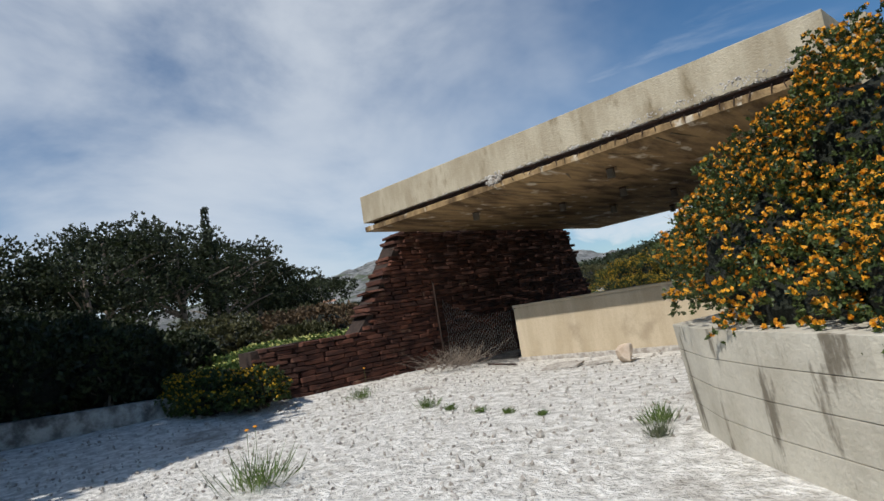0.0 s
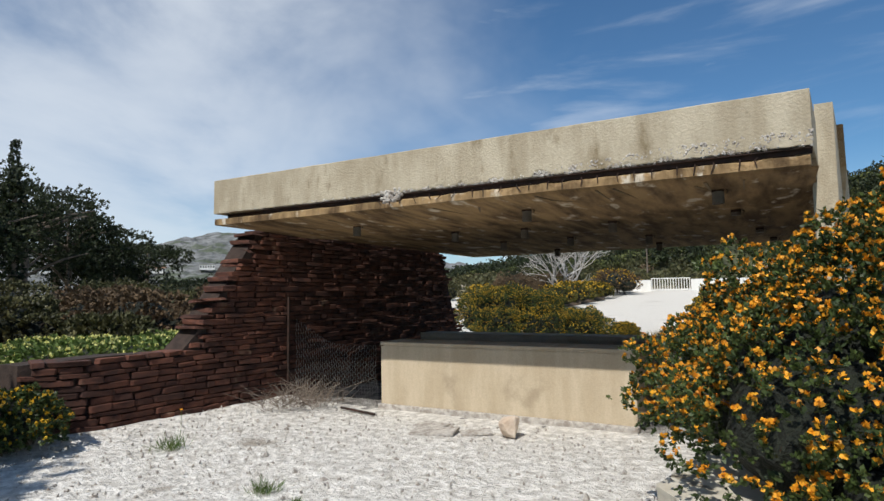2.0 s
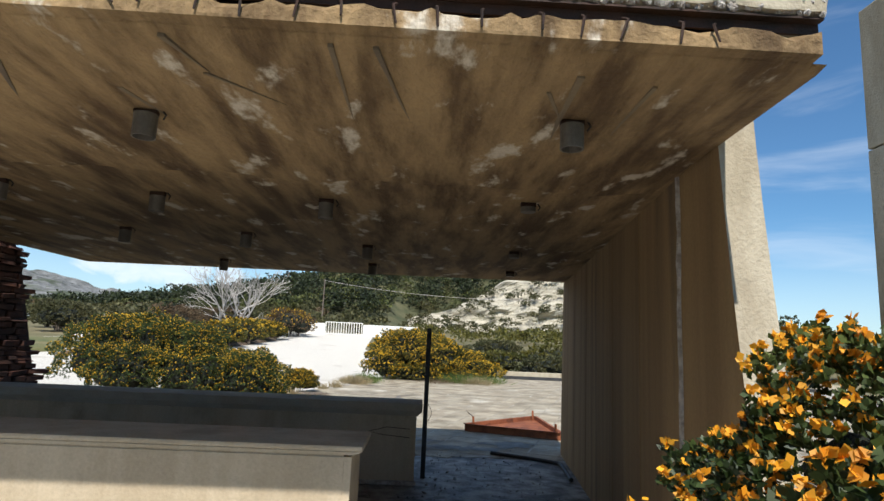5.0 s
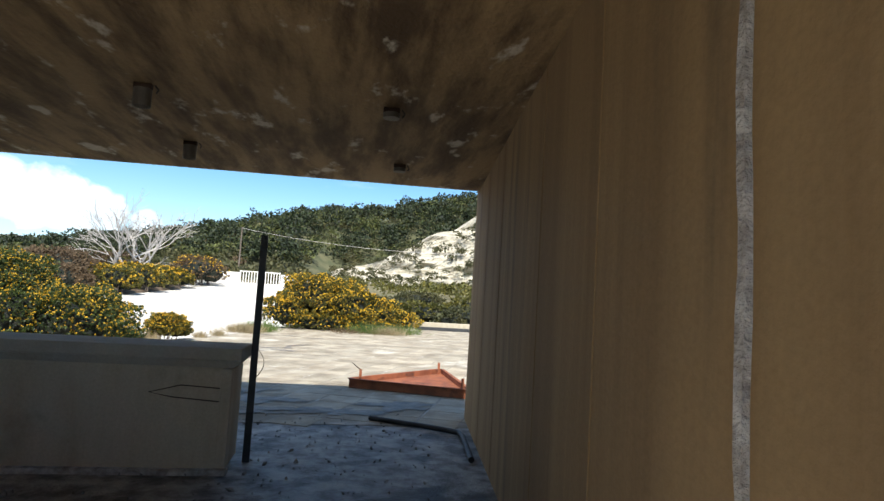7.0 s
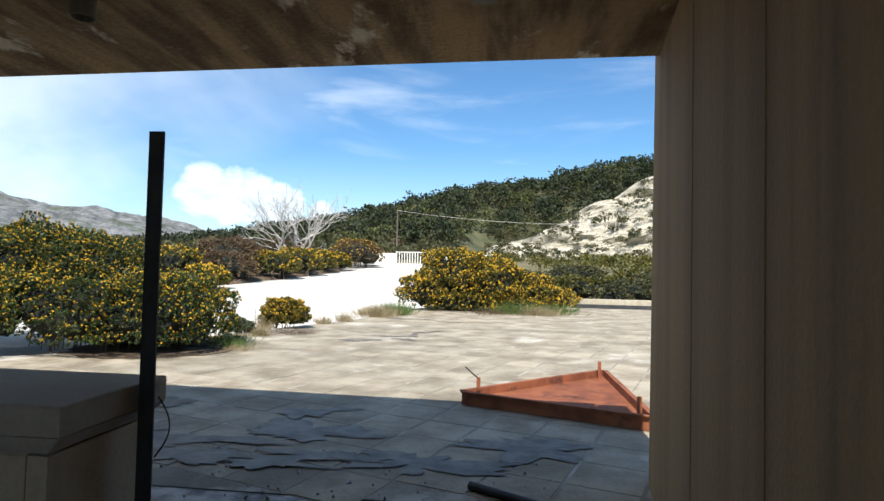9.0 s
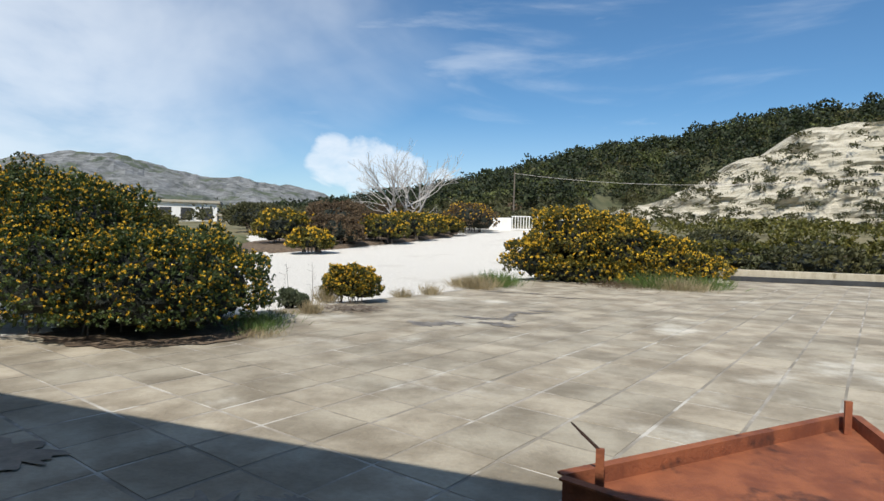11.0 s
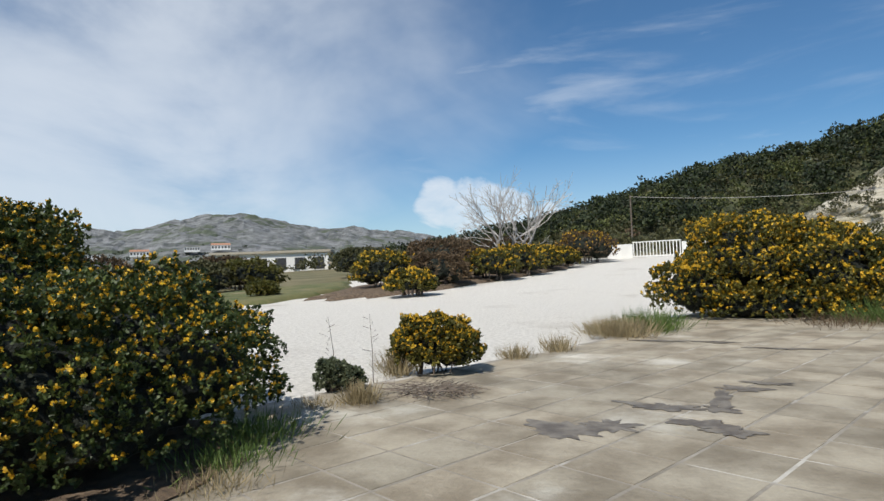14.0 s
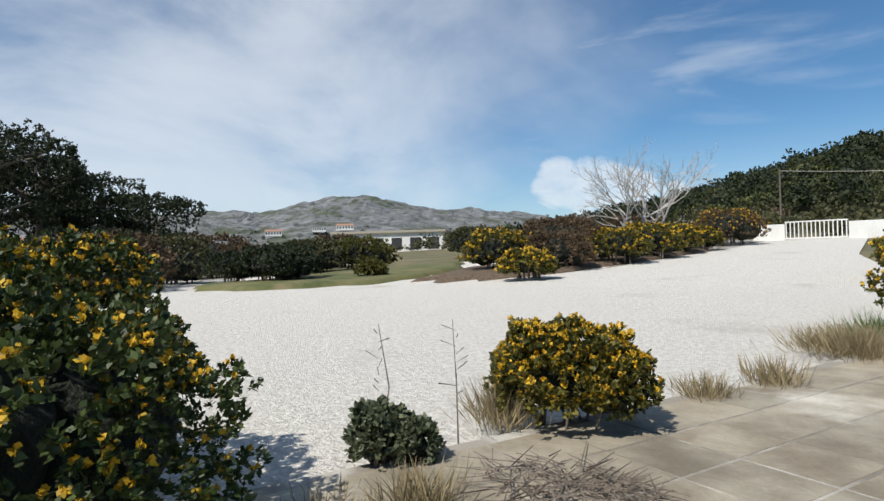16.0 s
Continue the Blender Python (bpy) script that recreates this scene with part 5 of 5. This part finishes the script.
tagged(part("brushwood", bm, BARK, mat_heap), kind="stuff")

# yard islands
isl = [(0.3, 39.5, 1.3, LEAF_GORSE, 0.35), (2.2, 42.0, 1.4, LEAF_GORSE, 0.3), (-12.6, 38.3, 0.95, LEAF_GORSE, 0.4), (-13.8, 43, 1.5, LEAF_BROWN, 0), (-12.5, 47, 1.5, LEAF_GORSE, 0.25), (-12.3, 51, 1.6, LEAF_GORSE, 0.3), (-12.4, 55, 1.5, LEAF_GORSE, 0.35), (-12.0, 59, 1.3, LEAF_GORSE, 0.35), (-15.5, 46, 2.1, LEAF_BROWN, 0), (-16.5, 42, 1.7, LEAF_GORSE, 0.15), (-17.5, 51, 2.3, LEAF_BROWN, 0), (-16, 58, 2.2, LEAF_BROWN, 0), (-11.8, 66, 2.3, LEAF_BROWN, 0.2), (-13, 70, 2.3, LEAF_GORSE, 0.1)]
for k, (x, y, s, m, fl) in enumerate(isl):
    bush("island_bush", "brown leafless bush on the planted island" if m is LEAF_BROWN else "golden-green flowering bush on the planted island", (x, y, rise(x, y) + 0.1),
         [(0, 0, s * 0.6, s, s, s * 0.6), (s * 0.5, 0.3, s * 0.45, s * 0.65, s * 0.65, s * 0.5), (-s * 0.4, -0.4, s * 0.5, s * 0.7, s * 0.7, s * 0.5)], 620, 0.14, m, fl, 0.10, FLOWER_FAR, 250 + k, "island bushes", 8)
isa = [(-21.2, 37.5, 0.7, LEAF_GORSE), (-23.5, 33.5, 1.5, LEAF_PINE), (-25.5, 32.6, 1.3, LEAF_PINE), (-24.5, 35, 1.6, LEAF_PINE), (-27.0, 36, 1.3, LEAF_OLIVE)]
for k, (x, y, s, m) in enumerate(isa):
    bush("island_bush", "dark evergreen bush on the grass island" if m is LEAF_PINE else "olive bush on the grass island", (x, y, rise(x, y) + 0.2), [(0, 0, s * 0.55, s, s, s * 0.55), (s * 0.4, 0.2, s * 0.4, s * 0.7, s * 0.7, s * 0.45)], 520, 0.14, m, 0, seed=270 + k, group="island bushes", per=8)
for k, (x, y, s, m) in enumerate(((-26, 27, 2.0, LEAF_BROWN), (-30, 29, 2.4, LEAF_BROWN), (-33, 33, 2.4, LEAF_OLIVE), (-37, 38, 2.6, LEAF_BROWN), (-29.5, 25.5, 2.0, LEAF_OLIVE), (-35, 30, 2.8, LEAF_PINE), (-40, 36, 3.0, LEAF_PINE), (-24.5, 24.5, 1.5, LEAF_BROWN), (-33, 43, 2.0, LEAF_OLIVE), (-31, 46, 1.9, LEAF_GORSE), (-36, 48, 2.2, LEAF_BROWN), (-30, 58, 2.2, LEAF_OLIVE), (-34, 64, 2.4, LEAF_OLIVE), (-24, 74, 2.2, LEAF_OLIVE), (-20, 70, 2.0, LEAF_GORSE), (-28, 78, 2.4, LEAF_PINE))):
    bush("yard_thicket", "dense thicket bush bordering the gravel yard", (x, y, rise(x, y)), [(0, 0, s * 0.55, s, s, s * 0.6), (s * 0.6, 0.3, s * 0.4, s * 0.75, s * 0.75, s * 0.5), (-s * 0.5, -0.4, s * 0.5, s * 0.75, s * 0.75, s * 0.5)], 600, 0.2, m, 0, seed=290 + k, group="yard thicket", per=8)


def dead_tree(at, height, seed):
    g = rng(seed)
    root = empty("bare_tree", "pale leafless tree with many fine branches", "tree", at=at)
    bm = bmesh.new()

    def grow(p, d, length, r, depth):
        q = p + d * length
        bend = (p + q) / 2 + Vector(g.normal(0, length * 0.06, 3))
        tube(bm, [p, bend, q], [r, r * 0.8, r * 0.6], 5 if depth < 2 else 3)
        if depth >= 5:
            return
        for k in range(3 if depth < 4 else 4):
            nd = (d + Vector(g.normal(0, 0.42, 3)) + Vector((0, 0, 0.12))).normalized()
            grow(q if k else bend, nd, length * g.uniform(0.62, 0.85), r * 0.55, depth + 1)
    for k in range(5):
        a = k * 1.26 + g.uniform(0, 0.5)
        grow(Vector((0.2 * math.cos(a), 0.2 * math.sin(a), 0)), Vector((0.5 * math.cos(a), 0.5 * math.sin(a), 1)).normalized(), height * 0.27, height * 0.016, 1)
    tagged(part("branchwork", bm, BARK_PALE, root), kind="stuff")


dead_tree((-14.6, 56, rise(0, 56)), 9.5, 7)

# gate and gate wall
gate = empty("metal_gate", "pale metal bar gate closing the gravel drive", "gate", at=(-7.2, 74, rise(0, 74)))
for k in range(15):
    bm = bmesh.new()
    box(bm, -2.1 + k * 0.3 - 0.04, -2.1 + k * 0.3 + 0.04, -0.03, 0.03, 0.05, 1.55)
    part("bar", bm, WHITE_WALL, gate)
for z in (0.12, 1.5):
    bm = bmesh.new()
    box(bm, -2.2, 2.2, -0.035, 0.035, z - 0.05, z + 0.05)
    part("rail", bm, WHITE_WALL, gate)
for nm, x0, x1 in (("gate_wall", -11.8, -9.4), ("gate_wall", -4.95, 1.5)):
    bm = bmesh.new()
    box(bm, x0, x1, 73.9, 74.2, rise(0, 74) - 0.2, rise(0, 74) + 1.35, 0.02)
    tagged(from_bm(nm, bm, WHITE_WALL), "whitewashed wall beside the gate", "wall", kind="structure")


def house(at, w, d, h, seed, openings, flat=True, turn=0.0, label="low white flat-roofed house among the trees"):
    root = empty("house", label, "house", "valley houses", at=at)
    root.rotation_euler = (0, 0, turn)
    bm = bmesh.new()
    box(bm, -w / 2, w / 2, -d / 2, d / 2, -1 if w < 20 and h < 5 else -9, h)
    part("wall", bm, WHITE_WALL, root)
    bm = bmesh.new()
    if flat:
        box(bm, -w / 2 - 0.4, w / 2 + 0.4, -d / 2 - 0.4, d / 2 + 0.4, h + 0.004, h + 0.35)
    else:
        slab(bm, [(-w / 2 - 0.4, -d / 2 - 0.4, h + 0.004), (w / 2 + 0.4, -d / 2 - 0.4, h + 0.004), (w / 2 + 0.4, d / 2 + 0.4, h + 0.004), (-w / 2 - 0.4, d / 2 + 0.4, h + 0.004)],
             [(-w / 2, -0.2, h + d * 0.2), (w / 2, -0.2, h + d * 0.2), (w / 2, 0.2, h + d * 0.2), (-w / 2, 0.2, h + d * 0.2)])
    part("roof", bm, RENDER_GREY if flat else ROOF_TILE, root)
    for k in range(openings):
        x = -w / 2 + (k + 0.5) * w / openings
        bm = bmesh.new()
        ww = w / openings * 0.28
        box(bm, x - ww, x + ww, -d / 2 - 0.05, -d / 2 + 0.02, h * 0.25, h * 0.78)
        part("window", bm, DARK_GAP, root)


house((-66, 84, 1.6), 17, 9, 3.4, 1, 6, turn=0.62, label="low white flat-roofed house with dark openings")
house((-47, 92, 1.4), 22, 5, 1.7, 2, 1, turn=0.45, label="long low white outbuilding wall behind the yard")
for k, (az, dist, w, z) in enumerate(((58.5, 690, 30, 2), (55, 700, 26, 2), (50.8, 690, 22, 2), (48.4, 690, 28, 2), (63, 720, 20, 2), (36, 600, 16, 2), (71, 640, 30, 2), (74, 660, 20, 2))):
    a = radians(az)
    house((-math.sin(a) * dist, math.cos(a) * dist, z + 2 + mountain_height(a, (dist - 420) / 1080) * 0.9), w * 0.7, 12, 4.6, k, 6, flat=k % 2 == 0, turn=a, label="distant white house on the mountain foot" if k % 2 == 0 else "distant white house with a terracotta roof")

# far side of the paving: sunken edge and low parapet
bm = bmesh.new()
box(bm, 5.4, 22, 31.5, 31.9, -0.15, 0.34, 0.015)
tagged(from_bm("kerb_wall", bm, CONCRETE), "low concrete parapet closing the paving", "parapet", kind="structure")
# near-black box stands in for the shadow in the slot
bm = bmesh.new()
box(bm, 5.5, 21.9, 31.38, 31.496, 0.014, 0.15)
tagged(from_bm("shadow_slot", bm, DARK_GAP), "black strip painted as the shadow at the foot of the parapet", "drain", kind="structure")
for k, (x, y, s, m) in enumerate(((9, 36, 1.3, LEAF_OLIVE), (13, 38, 1.5, LEAF_GORSE), (17, 37, 1.7, LEAF_PINE), (6.5, 38, 1.3, LEAF_GORSE), (11, 44, 1.50, LEAF_GORSE), (22, 42, 2.3, LEAF_PINE), (27, 47, 2.6, LEAF_PINE), (33, 42, 3.0, LEAF_PINE), (4, 44, 1.20, LEAF_OLIVE), (19, 48, 1.50, LEAF_OLIVE), (38, 50, 3.4, LEAF_PINE), (8, 52, 1.35, LEAF_OLIVE), (2.5, 52, 1.27, LEAF_OLIVE))):
    bush("slope_bush", "olive-green bush beyond the paving parapet", (x, y, rise(x, y) - 0.1), [(0, 0, s * 0.45, s * 1.3, s, s * 0.5), (s * 0.8, 0.3, s * 0.35, s * 0.8, s * 0.8, s * 0.4), (-s * 0.8, -0.2, s * 0.35, s * 0.8, s * 0.8, s * 0.4)], 420, 0.16, m, 0, seed=330 + k, group="slope bushes", per=8)

# overhead cable and its poles
for k, (x, y, z, h) in enumerate(((-13.5, 96, 3.0, 8), (45, 92, 3.5, 9))):
    pl = empty("utility_pole", "thin wooden utility pole on the hillside", "pole", "utility poles", at=(x, y, z - 0.5))
    bm = bmesh.new()
    tube(bm, [(0, 0, 0), (0, 0, h)], [0.13, 0.09], 7)
    part("shaft", bm, BARK, pl)
cable = empty("overhead_cable", "thin cable sagging between utility poles", "cable")
bm = bmesh.new()
tube(bm, [(-13.5 + 58.5 * f, 96 - 4 * f, 10.3 + 1.3 * f - 10 * f * (1 - f)) for f in [k / 16 for k in range(17)]], 0.03, 4)
part("strand", bm, BARK_PALE, cable)
